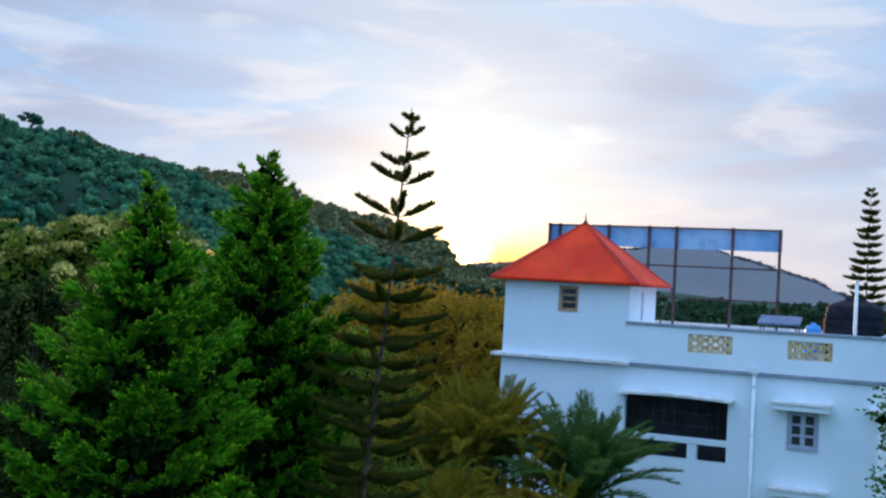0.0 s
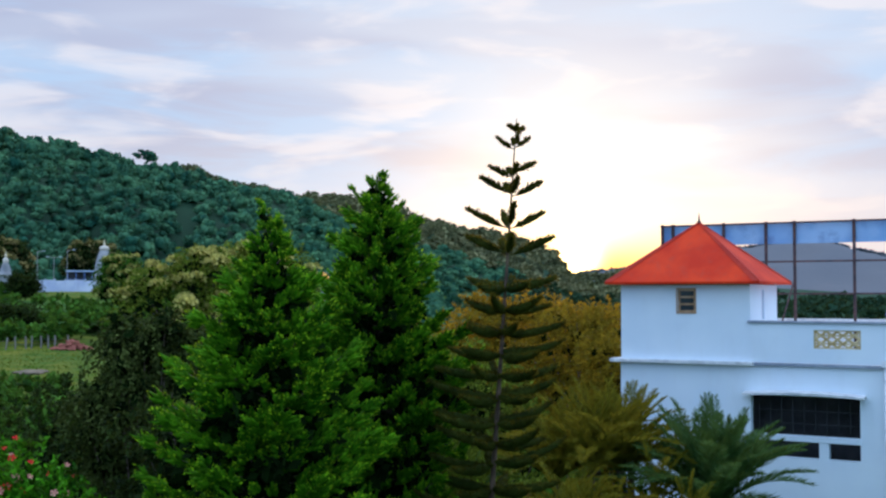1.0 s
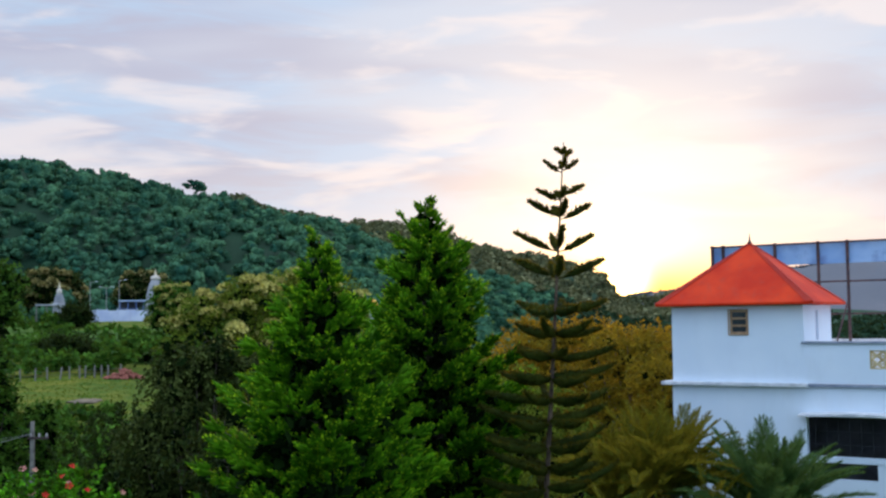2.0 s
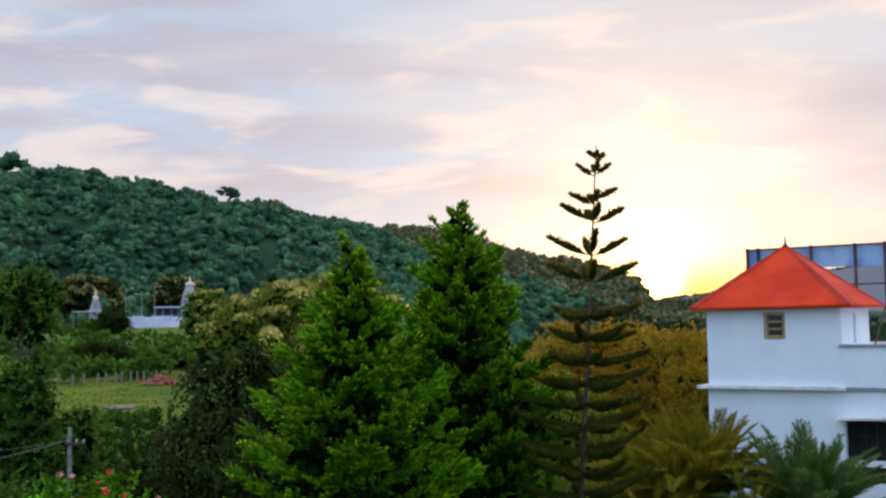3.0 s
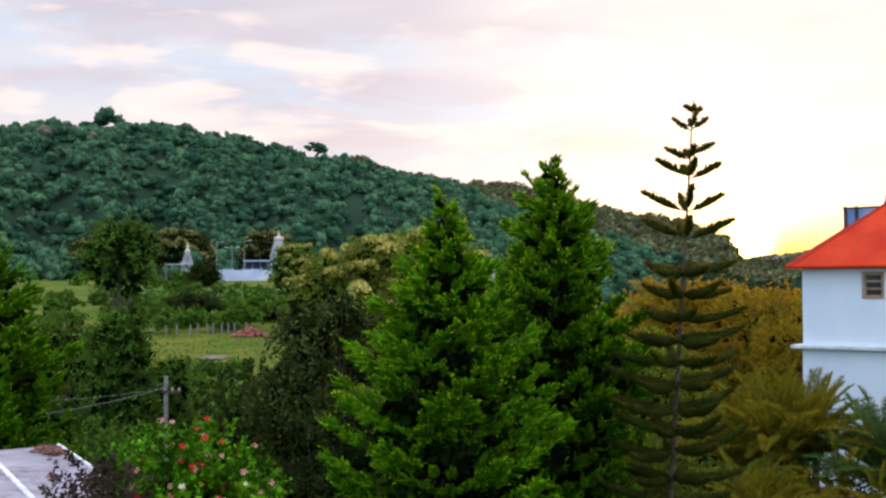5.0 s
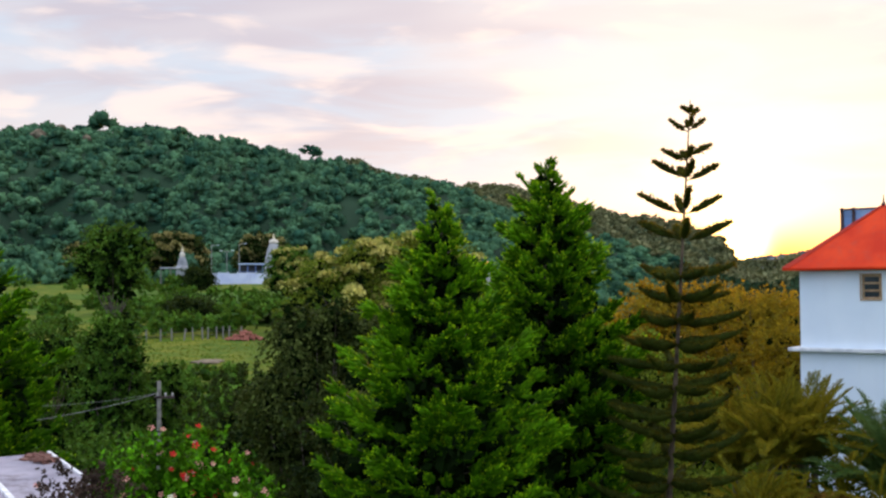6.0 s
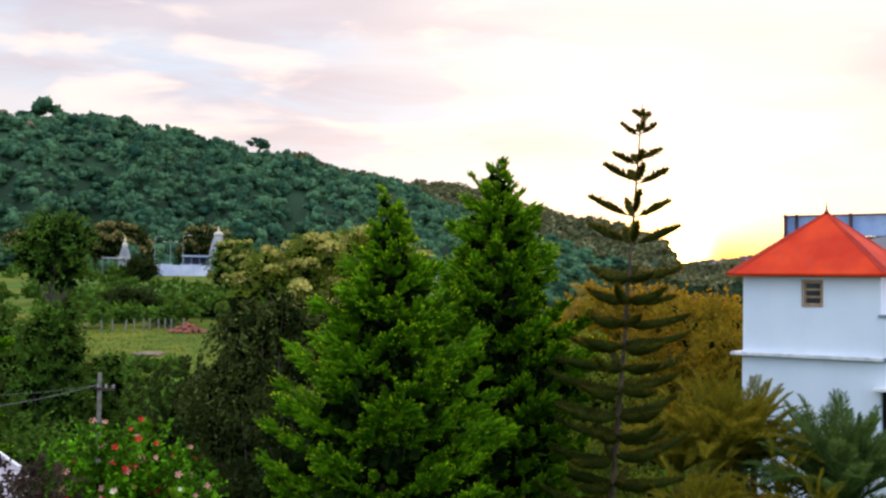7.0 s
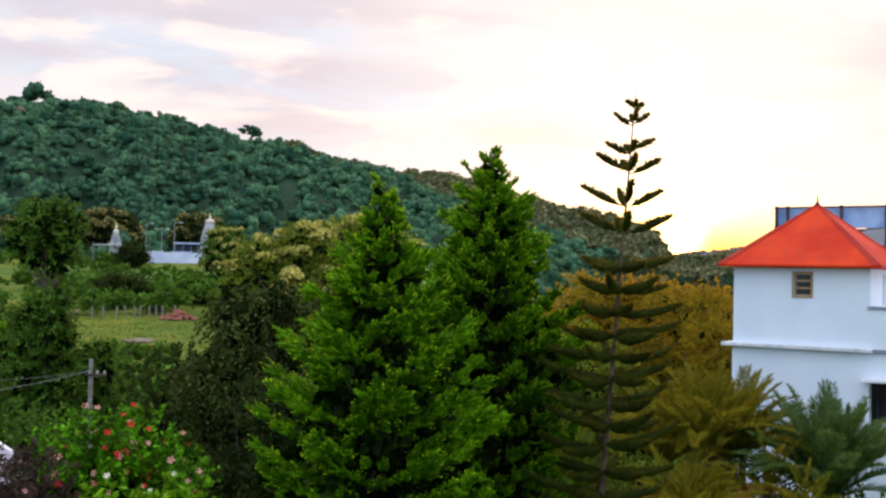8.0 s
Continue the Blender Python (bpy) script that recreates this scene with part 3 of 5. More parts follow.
        if r > 240 and (rng.random() < 0.6 or -20.8 < az < -16) or az < -23.3 and rng.random() < 0.65:
            continue
        x, y = polar(az, r)
        rad = rng.uniform(1.2, 3.2)
        spots.append((x, y, float(ground_height(x, y)) + rad * rng.uniform(0.3, 0.7), rad))
    for _ in range(95):
        az, r = rng.uniform(-23.6, -14.5), rng.uniform(175, 200)
        if -22.4 < az < -19.4:
            continue
        x, y = polar(az, r)
        rad = rng.uniform(1.3, 2.8)
        spots.append((x, y, float(ground_height(x, y)) + rng.uniform(0.8, 3.4), rad))
    scatter_crowns("thicket", spots, tpl2, rng, M_BROAD, "tangled green bushes on the meadow", "bushes")


build_woods()


# ---- the white house ----
def pane_window(parent, name, x0, x1, z0, z1, y, cols, rows, mat, sash=0.05, depth=0.07):
    """A casement window set at y: frame, each pane."""
    bm = bmesh.new()
    wall_with_holes(bm, x0, x1, z0, z1, y, y + depth,
                    [(x0 + (x1 - x0) * c / cols + sash, x0 + (x1 - x0) * (c + 1) / cols - sash,
                      z0 + sash + (z1 - z0 - sash) * r / rows, z0 + (z1 - z0 - sash) * (r + 1) / rows) for c in range(cols) for r in range(rows)])
    frame_ob = part(name, bm, mat, parent)
    for c in range(cols):
        for r in range(rows):
            a, b = x0 + (x1 - x0) * c / cols + sash, x0 + (x1 - x0) * (c + 1) / cols - sash
            lo, hi = z0 + sash + (z1 - z0 - sash) * r / rows, z0 + (z1 - z0 - sash) * (r + 1) / rows
            part("pane", boxed(a - 0.01, b + 0.01, y + 0.03, y + 0.036, lo - 0.01, hi + 0.01), M_GLASS, frame_ob)
    return frame_ob


def build_house():
    h = empty("house", pose(5.0, 33.4, 0, 0, 0, -30), "white painted house with flat roof and red-roofed stair tower", "house")
    W, X1, D = 0.25, 10.75, 9.0
    # outer walls, storey by storey openings in the front wall
    holes = [(4.05, 6.92, 7.24, 8.30), (6.11, 6.92, 6.64, 7.08), (4.05, 5.86, 6.64, 7.08), (8.54, 9.24, 7.28, 8.20),
             (8.54, 9.24, 5.02, 5.94), (4.3, 6.2, 3.4, 5.0)]
    bm = bmesh.new()
    wall_with_holes(bm, W, X1, -0.3, 9.1, 0.0, 0.23, holes)
    part("front_wall", bm, M_WALL, h)
    part("side_wall", boxed(W, W + 0.23, 0.23, D, -0.3, 9.1), M_WALL, h)
    part("side_wall", boxed(X1 - 0.23, X1, 0.23, D, -0.3, 9.1), M_WALL, h)
    part("back_wall", boxed(W + 0.23, X1 - 0.23, D - 0.23, D, -0.3, 9.1), M_WALL, h)
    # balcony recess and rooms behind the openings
    part("balcony_back_wall", boxed(3.4, 7.4, 2.4, 2.5, 6.2, 8.94), M_RECESS_SHADE, h, "recessed balcony wall coloured dark as shade")
    part("balcony_side_wall", boxed(3.3, 3.4, 0.24, 2.5, 6.2, 8.94), M_RECESS_SHADE, h)
    part("balcony_side_wall", boxed(7.4, 7.5, 0.24, 2.5, 6.2, 8.94), M_RECESS_SHADE, h)
    part("balcony_floor", boxed(3.4, 7.4, 0.24, 2.4, 6.1, 6.2), M_RECESS_SHADE, h)
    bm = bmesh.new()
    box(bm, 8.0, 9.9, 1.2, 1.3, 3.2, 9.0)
    part("room_wall", bm, M_RECESS_SHADE, h)
    part("roof_slab", boxed(W + 0.01, X1 - 0.01, 0.24, D - 0.24, 8.95, 9.12), M_LEDGE, h)
    bm = boxed(-0.02, 4.15, -0.22, 0.3, 9.10, 9.20, bevel=0.015)
    box(bm, -0.02, 0.24, 0.31, D, 9.10, 9.20, bevel=0.015)
    part("ledge", bm, M_LEDGE, h, "weathered white projecting slab edge")
    # slab band, its dark grey standing in for the ledge's shadow line
    part("ledge_band", boxed(4.16, 10.9, -0.10, 0.22, 9.10, 9.18, bevel=0.015), M_COPING, h)
    # parapet with pierced panels
    lat = [(5.76, 6.97, 9.60, 10.10), (8.42, 9.56, 9.60, 10.10)]
    bm = bmesh.new()
    wall_with_holes(bm, 4.06, 10.86, 9.2, 10.27, -0.04, 0.12, lat)
    part("parapet", bm, M_WALL, h)
    part("parapet", boxed(10.72, 10.86, 0.121, D, 9.2, 10.27), M_WALL, h)
    part("parapet", boxed(W, 10.71, D - 0.14, D, 9.12, 10.24), M_LEDGE, h, "low weathered rear parapet")
    bm = boxed(4.0, 10.92, -0.10, 0.17, 10.272, 10.34, bevel=0.012)
    box(bm, 10.68, 10.92, 0.18, D, 10.272, 10.34, bevel=0.012)
    part("coping", bm, M_COPING, h, "blue-grey weathered coping")
    for x0, x1, z0, z1 in lat:
        bm = bmesh.new()
        wall_with_holes(bm, x0 + 0.002, x1 - 0.002, z0 + 0.002, z1 - 0.002, -0.02, 0.08, [(x0 + 0.035, x1 - 0.035, z0 + 0.035, z1 - 0.035)])
        n, w = 4, (x1 - x0 - 0.07) / 4
        for i in range(n):
            for j in range(2):
                cx, cz = x0 + 0.035 + w * (i + 0.5), z0 + 0.035 + (z1 - z0 - 0.07) * (j + 0.5) / 2
                hw, hz = w / 2, (z1 - z0 - 0.07) / 4
                rod(bm, (cx - hw, 0.03, cz - hz), (cx + hw, 0.03, cz + hz), 0.035, seg=6)
                rod(bm, (cx - hw, 0.03, cz + hz), (cx + hw, 0.03, cz - hz), 0.035, seg=6)
                rod(bm, (cx - hw, 0.03, cz), (cx + hw, 0.03, cz), 0.022, seg=6)
        part("lattice_panel", bm, M_JALI, h, "yellow pierced concrete lattice panel")
    # stair tower
    tx0, tx1, td, tz = 0.27, 4.05, 3.07, 11.34
    bm = bmesh.new()
    wall_with_holes(bm, tx0, tx1, 9.2, tz, 0.0, 0.2, [(1.98, 2.50, 10.55, 11.22)])
    part("tower_front_wall", bm, M_WALL, h)
    part("tower_side_wall", boxed(tx0, tx0 + 0.2, 0.2, td, 9.12, tz), M_WALL, h)
    part("tower_back_wall", boxed(tx0 + 0.2, tx1 - 0.2, td - 0.2, td, 9.12, tz), M_WALL, h)
    side = bmesh.new()
    wall_with_holes(side, 0.2, td, 9.12, tz, -0.2, 0.0, [(1.3, 1.6, 10.35, 11.2)])
    bmesh.ops.rotate(side, verts=side.verts[:], cent=(0, 0, 0), matrix=Matrix.Rotation(radians(90), 3, "Z"))
    bmesh.ops.translate(side, verts=side.verts[:], vec=(tx1 - 0.2, 0, 0))
    part("tower_side_wall", side, M_WALL, h)
    pane_window(h, "tower_window", 1.98, 2.50, 10.55, 11.22, 0.06, 1, 3, M_WOOD, 0.06)
    part("window_surround", wall_with_holes(bmesh.new(), 1.95, 2.53, 10.515, 11.245, -0.03, -0.002, [(1.98, 2.50, 10.55, 11.22)]), M_WOOD, h)
    part("slit_window", boxed(tx1 - 0.12, tx1 - 0.06, 1.3, 1.6, 10.35, 11.2), M_FRAME, h)
    # hip roof with caps on the hips
    o, ez, top = 0.36, 11.36, (2.16, 1.53, 13.2)
    c = [(tx0 - o, -o), (tx1 + o, -o), (tx1 + o, td + o), (tx0 - o, td + o)]
    bm = bmesh.new()
    a = bm.verts.new(top)
    hi = [bm.verts.new((x, y, ez + 0.06)) for x, y in c]
    lo = [bm.verts.new((x, y, ez)) for x, y in c]
    for i in range(4):
        k = (i + 1) % 4
        bm.faces.new((hi[i], hi[k], a))
        bm.faces.new((lo[i], lo[k], hi[k], hi[i]))
    bm.faces.new(lo[::-1])
    bmesh.ops.recalc_face_normals(bm, faces=bm.faces[:])
    roof = part("tower_roof", bm, M_ROOF, h, "red painted pyramid roof")
    for i in range(4):
        bm = bmesh.new()
        p, q = Vector(top), Vector((*c[i], ez + 0.06))
        nb = Vector((*c[(i + 1) % 4], ez + 0.06))
        pb = Vector((*c[i - 1], ez + 0.06))
        up = ((nb - q).cross(p - q).normalized() + (p - q).cross(pb - q).normalized()).normalized()
        w1, w2 = (nb - q).normalized() * 0.20, (pb - q).normalized() * 0.20
        lift = up * 0.03
        vs = [bm.verts.new(v) for v in (q + lift, q + w1 + lift * 0.5, p + w1 * 0.3 + lift * 0.5, p + lift * 1.2, p + w2 * 0.3 + lift * 0.5, q + w2 + lift * 0.5)]
        bm.faces.new((vs[0], vs[1], vs[2], vs[3]))
        bm.faces.new((vs[0], vs[3], vs[4], vs[5]))
        bmesh.ops.solidify(bm, geom=bm.faces[:], thickness=0.02)
        part("hip_cap", bm, M_ROOF_CAP, roof)
    fin = lathe([(0.05, 0), (0.07, 0.05), (0.03, 0.1), (0.025, 0.16), (0.006, 0.32)], 10)
    bmesh.ops.translate(fin, verts=fin.verts[:], vec=(top[0], top[1], top[2] - 0.03))
    part("finial", fin, M_STEEL, roof)
    # balcony: sunshade, rail and post
    bm = bmesh.new()
    rows = []
    for i in range(13):
        x, z = 3.92 + 3.16 * i / 12, 8.31 + 0.06 * math.sin(math.pi * i / 12)
        rows.append([bm.verts.new((x, y, z + dz)) for y, dz in ((-0.42, 0), (-0.001, 0.02), (-0.001, 0.09), (-0.42, 0.06))])
    for p, q in zip(rows, rows[1:]):
        for k in range(4):
            bm.faces.new((p[k], p[(k + 1) % 4], q[(k + 1) % 4], q[k]))
    bm.faces.new(rows[0])
    bm.faces.new(rows[-1][::-1])
    bmesh.ops.recalc_face_normals(bm, faces=bm.faces[:])
    part("balcony_sunshade", bm, M_LEDGE, h, "thin curved concrete sunshade")
    part("balcony_rail", boxed(4.05, 6.93, -0.03, 0.12, 7.09, 7.23, bevel=0.01), M_WALL, h)
    for i in range(9):
        part("grille_bar", rodded((4.25 + 0.3 * i, 0.1, 7.24), (4.25 + 0.3 * i, 0.1, 8.3), 0.008, seg=6), M_GRILLE, h)
    for z in (7.55, 7.9):
        part("grille_rail", rodded((4.05, 0.1, z), (6.92, 0.1, z), 0.008, seg=6), M_GRILLE, h)
    # casement windows with sunshades
    for z in (7.28, 5.02):
        pane_window(h, "window", 8.55, 9.23, z + 0.01, z + 0.91, 0.02, 2, 3, M_FRAME, 0.06)
        part("window_sill", boxed(8.48, 9.30, -0.06, 0.02, z - 0.05, z + 0.005, bevel=0.008), M_FRAME, h)
        part("surround", wall_with_holes(bmesh.new(), 8.48, 9.30, z + 0.006, z + 0.99, -0.02, -0.001, [(8.54, 9.24, z + 0.006, z + 0.92)]), M_FRAME, h)
        bm = boxed(8.12, 9.62, -0.50, -0.001, z + 1.14, z + 1.22, bevel=0.01)
        part("sunshade", bm, M_LEDGE, h, "concrete window sunshade")
        part("sunshade_beam", boxed(8.16, 9.58, -0.46, -0.001, z + 1.0, z + 1.138), M_WALL, h)
    bm = boxed(10.5, 11.05, -0.45, 0.6, 8.40, 8.47, bevel=0.01)
    part("corner_sunshade", bm, M_LEDGE, h)
    # rainwater pipe
    pipe = part("drainpipe", rodded((7.6, -0.09, 0.2), (7.6, -0.09, 9.22), 0.055, seg=12), M_PIPE, h, "white rainwater pipe", True)
    part("pipe_head", boxed(7.5, 7.7, -0.2, -0.101, 9.15, 9.32, bevel=0.01), M_PIPE, pipe)
    for z in (1.5, 3.5, 5.5, 7.5, 8.8):
        part("pipe_clip", boxed(7.53, 7.67, -0.155, 0.0, z, z + 0.03), M_PIPE, pipe)
    return h


HOUSE = build_house()
HM = HOUSE.matrix_basis


def on_house(x, y, z):
    return HM @ Matrix.Translation((x, y, z))


def build_roof_things():
    # hoarding with steel frame seen from behind
    b = empty("hoarding", on_house(0, 0, 9.12), "blue-grey advertising hoarding on rusty steel frame", "hoarding")
    y, zt, zb = 8.2, 4.46, 3.7
    part("sheet", boxed(-1.3, 7.04, y - 0.01, y + 0.01, zb, zt), M_SHEET, b, "faded blue-grey sheet panel")
    for x in (-1.25, -0.85, 1.0, 2.48, 3.45, 5.4, 6.98):
        part("post", boxed(x - 0.045, x + 0.045, y - 0.11, y - 0.02, 0.0, zt + (0.02 if x != 6.98 else 0.0)), M_STEEL, b)
    for x in (3.45,):
        part("brace", rodded((x - 0.03, y - 0.1, 2.4), (x - 0.42, y - 1.5, 0.0), 0.03, seg=6), M_STEEL, b)
    for z, x0, x1 in ((1.98, 0.9, 7.0), (3.08, 0.9, 7.0), (zt - 0.04, -1.3, 7.04), (zb + 0.04, -1.3, -0.85)):
        part("rail", boxed(x0, x1, y - 0.16, y - 0.112, z - 0.03, z + 0.03), M_STEEL, b)
    # water tank
    t = empty("water_tank", on_house(9.85, 2.9, 9.12), "black ribbed plastic water tank on the roof", "tank")
    prof = [(0.62, 0.35), (0.76, 0.40)]
    for i in range(6):
        z = 0.45 + i * 0.235
        prof += [(0.77, z), (0.80, z + 0.05), (0.80, z + 0.11), (0.77, z + 0.16)]
    prof += [(0.77, 1.92), (0.70, 2.00), (0.52, 2.09), (0.30, 2.14), (0.29, 2.22), (0.05, 2.24)]
    part("tank_body", lathe(prof, 40), M_TANK, t, smooth=True)
    part("stand", boxed(-0.8, 0.8, -0.8, 0.8, 0.0, 0.34, bevel=0.02), M_CONCRETE, t)
    part("side_stripe", boxed(-0.83, -0.795, -0.12, 0.12, 0.6, 1.62, bevel=0.01), M_TANK_BAND, t, "orange strip")
    p = empty("vent_pipe", on_house(10.05, 0.5, 9.12), "upright pale plastic pipe beside the water tank", "pipe")
    part("pipe", rodded((0, 0, 0), (0, 0, 2.6), 0.045, seg=12), M_PIPE, p, smooth=True)
    part("pipe_cap", rodded((0, 0, 2.6), (0, 0, 2.68), 0.06, seg=12), M_PIPE, p)
    # solar heater and clutter
    s = empty("solar_panel", on_house(7.35, 6.2, 9.12), "tilted blue-grey solar panel on a low frame", "solar panel")
    bm = boxed(-0.65, 0.65, -0.4, 0.4, -0.03, 0.03, bevel=0.008)
    bmesh.ops.rotate(bm, verts=bm.verts[:], cent=(0, 0, 0), matrix=Matrix.Rotation(radians(18), 3, "X"))
    bmesh.ops.translate(bm, verts=bm.verts[:], vec=(0, 0, 1.42))
    part("panel", bm, M_SOLAR, s)
    for x in (-0.55, 0.55):
        part("leg", rodded((x, -0.35, 0), (x, -0.35, 1.30), 0.025, seg=6), M_STEEL, s)
        part("leg", rodded((x, 0.35, 0), (x, 0.35, 1.52), 0.025, seg=6), M_STEEL, s)
    d = empty("blue_drum", on_house(8.45, 5.6, 9.12), "small bright blue plastic drum on the roof", "drum")
    part("drum_body", lathe([(0.2, 0), (0.24, 0.05), (0.25, 0.4), (0.23, 0.45), (0.25, 0.5), (0.25, 1.18), (0.2, 1.32), (0.08, 1.36), (0.08, 1.42)], 20), M_BLUE, d, smooth=True)


build_roof_things()


# ---- trees ----
def spine(base, top, rng, n=7, sway=0.03):
    b, t = np.array(base, float), np.array(top, float)
    L = np.linalg.norm(t - b)
    return [tuple(b + (t - b) * i / (n - 1) + (rng.normal(size=3) * sway * L * 0.3 * (0 < i < n - 1)) * (1, 1, 0)) for i in range(n)]


def shoots(c, d, l, r, rng, sides=4):
    """Short plump shoots from c along d: round-bottomed and pointed."""
    n = len(c)
    e = unit(np.cross(d, rng.normal(size=(n, 3))))
    g = np.cross(d, e)
    rings = []
    for s, k in ((0, 0.5), (0.42, 1.0), (1.0, 0.06)):
        for i in range(sides):
            a = 2 * math.pi * i / sides
            w = rng.uniform(0.7, 1.3, size=(n, 1)) * k
            rings.append(c + d * l[:, None] * s + (e * math.cos(a) + g * math.sin(a)) * r[:, None] * w)
    V = np.stack(rings, 1)
    m = 3 * sides
    F = np.array([(q * sides + i, q * sides + (i + 1) % sides, (q + 1) * sides + (i + 1) % sides, (q + 1) * sides + i) for q in range(2) for i in range(sides)])
    return V.reshape(-1, 3), (F[None] + (np.arange(n) * m)[:, None, None]).reshape(-1, 4)


def conifer(name, az, dist, top, radius, label, seed, full=3.6, lobes=(), coarse=1.0, forks=()):
    """A bushy cypress: a trunk and tiers of rising limbs, each a plume of tufts, each tuft a fan of plump upturned shoots.
    full: how far under the top it reaches its full radius; lobes: (turn, depth under the top, extra length)."""
    rng = np.random.default_rng(seed)
    x, y = polar(az, dist)
    z0 = float(ground_height(x, y))
    H = top - z0
    t = empty(name, pose(x, y, z0), label, "tree")
    v, f = tube_path(spine((0, 0, -0.2), (0, 0, H * 0.98), rng), [0.20 * (1 - i / 6.3) + 0.012 for i in range(7)], 10)
    part_np("trunk", v, f, M_BARK, t, smooth=True)
    limbs, TC, TD, TS, cb, ca, cw = [], [], [], [], [], [], []
    depth, i = 0.30, 0
    while depth < H - 0.6:
        low = depth > 1.3 + 0.25 * dist
        k_n = 2 if depth < 0.6 else 3 if depth < 0.9 else 4 if depth < 1.6 else 8
        for k in range(k_n):
            a = i * 2.4 + k * 2 * math.pi / k_n + rng.normal() * 0.22
            h = H - depth + rng.normal() * 0.07 - 0.2 * math.sin(2 * a + seed) * min(1, depth / 2)
            lump = 1 + 0.20 * math.sin(3 * a + depth * 1.3 + seed) + 0.15 * math.sin(2 * a - depth * 2.6)
            ln = radius * min(1.0, depth / full) ** 1.15 * lump * rng.uniform(0.70, 1.08) + 0.04
            ln = min(ln, radius * 1.06)
            for la, ld, lx in lobes:
                da = (a - la + math.pi) % (2 * math.pi) - math.pi
                ln += lx * math.exp(-(da / 0.45) ** 2 - ((depth - ld) / 0.4) ** 2)
            rise = 0.50 - 0.34 * min(1, depth / 3) + rng.normal() * 0.10
            out = np.array((math.cos(a), math.sin(a), 0))
            side = np.array((-out[1], out[0], 0))
            st = np.array((0, 0, h - ln * rise * 0.8))
            curve = lambda s: st + out * ln * s + np.array((0, 0, ln * (rise * 0.6 * s + 0.30 * s * s)))
            limbs.append(tube_path([curve(s) for s in (0, 0.35, 0.7, 0.95)], [0.022, 0.015, 0.009, 0.004], 4))
            n_t = max(4, int(ln * (9.5 if not low else 1.8) / coarse))
            for j in range(n_t):
                u = j / n_t
                s = 1 - 0.66 * u - rng.uniform(0, 0.04)
                sg = (1, -1, 0)[j % 3] if j else 0
                w = sg * (0.04 + 0.26 * ln * u) * rng.uniform(0.6, 1.2)
                TC.append(curve(s) + side * w + (0, 0, rng.normal() * 0.025 - 0.05 * abs(sg)))
                TD.append(unit(out * rng.uniform(0.75, 1.0) + side * (sg * rng.uniform(0.2, 0.8)) + (0, 0, rng.uniform(0.15, 0.5) + 0.9 * max(0, 1 - depth / 1.3))))
                TS.append(rng.uniform(1.0, 1.45) * (1.0 if depth > 1.5 else 0.46 + 0.36 * depth) * coarse)
            m = 34 if not low else 12
            s = rng.uniform(0.05, 0.74, m)[:, None]
            cb.append(st + out * ln * s + np.array((0, 0, 1.0)) * (ln * rise * 0.4 * s - 0.12) + rng.normal(size=(m, 3)) * 0.10 * min(1, ln))
            ca.append(unit(rng.normal(size=(m, 3)) + out) * rng.uniform(0.18, 0.36, size=(m, 1)) * min(1, 0.3 + ln * 0.5))
            cw.append(rng.uniform(0.07, 0.13, m) * min(1, 0.3 + ln * 0.5))
        i += 1
        depth += 0.22 if depth < 1.6 else 0.43 if not low else 0.55
    # leader and forked side leaders
    for j in range(9):
        TC.append(np.array((0, 0, H - 0.85 + 0.082 * j)) + rng.normal(size=3) * 0.012)
        TD.append(unit(rng.normal(size=3) * 0.12 + (0, 0, 1.3)))
        TS.append(0.72 - 0.055 * j)
    for fa, fd, fl in forks:
        o = np.array((math.cos(fa), math.sin(fa), 0))
        for j in range(7):
            TC.append(np.array((0, 0, H - fd)) + o * (0.16 + 0.06 * j) + np.array((0, 0, 0.06 * j)) * fl)
            TD.append(unit(o * 0.4 + rng.normal(size=3) * 0.2 + (0, 0, 1.0)))
            TS.append(0.6)
    TC, TD, TS = np.array(TC), unit(np.array(TD)), np.array(TS)
    # each tuft: a few shoots fanned about its direction, turned up at the ends
    per = 7 if coarse == 1 else 4
    I = np.repeat(np.arange(len(TC)), per)
    n = len(I)
    fan = unit(np.cross(TD[I], rng.normal(size=(n, 3))))
    spread = rng.uniform(0.1, 1.0, size=(n, 1))
    D = unit(TD[I] + fan * spread * 0.62 + (0, 0, 0.25))
    C = TC[I] + fan * spread * 0.045 * TS[I][:, None] + TD[I] * (rng.uniform(-0.06, 0.05, n) * TS[I])[:, None]
    L = rng.uniform(0.12, 0.24, n) * TS[I]
    R = rng.uniform(0.026, 0.044, n) * TS[I]
    tagged(part_np("limb", *join_tubes(limbs), M_BARK, t), kind="stuff")
    sp = shoots(C, D, L, R, rng)
    blades = 4 if coarse == 1 else 2
    I = np.repeat(np.arange(n), blades)
    s = rng.uniform(0.0, 1.0, len(I))
    rad = unit(np.cross(D[I], rng.normal(size=(len(I), 3))))
    b = C[I] + D[I] * (L[I] * s)[:, None] + rad * (R[I] * (1.0 - 0.7 * s ** 2))[:, None] * 0.85
    ax = unit(D[I] * 0.9 + rad * 0.7 + (0, 0, 0.2)) * rng.uniform(0.03, 0.06, size=(len(I), 1)) * TS[np.repeat(np.arange(len(TC)), per * blades)][:, None]
    wd = rng.uniform(0.012, 0.021, len(I)) * coarse
    tip = s > 0.5
    part_np("crown", *stack([sp, kites(b[~tip], ax[~tip], wd[~tip], rng)]), M_CONIFER, t)
    part_np("new_growth", *kites(b[tip], ax[tip], wd[tip], rng), M_CONIFER_TIP, t, "lighter green shoot tips")
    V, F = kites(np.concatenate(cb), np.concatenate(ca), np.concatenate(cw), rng)
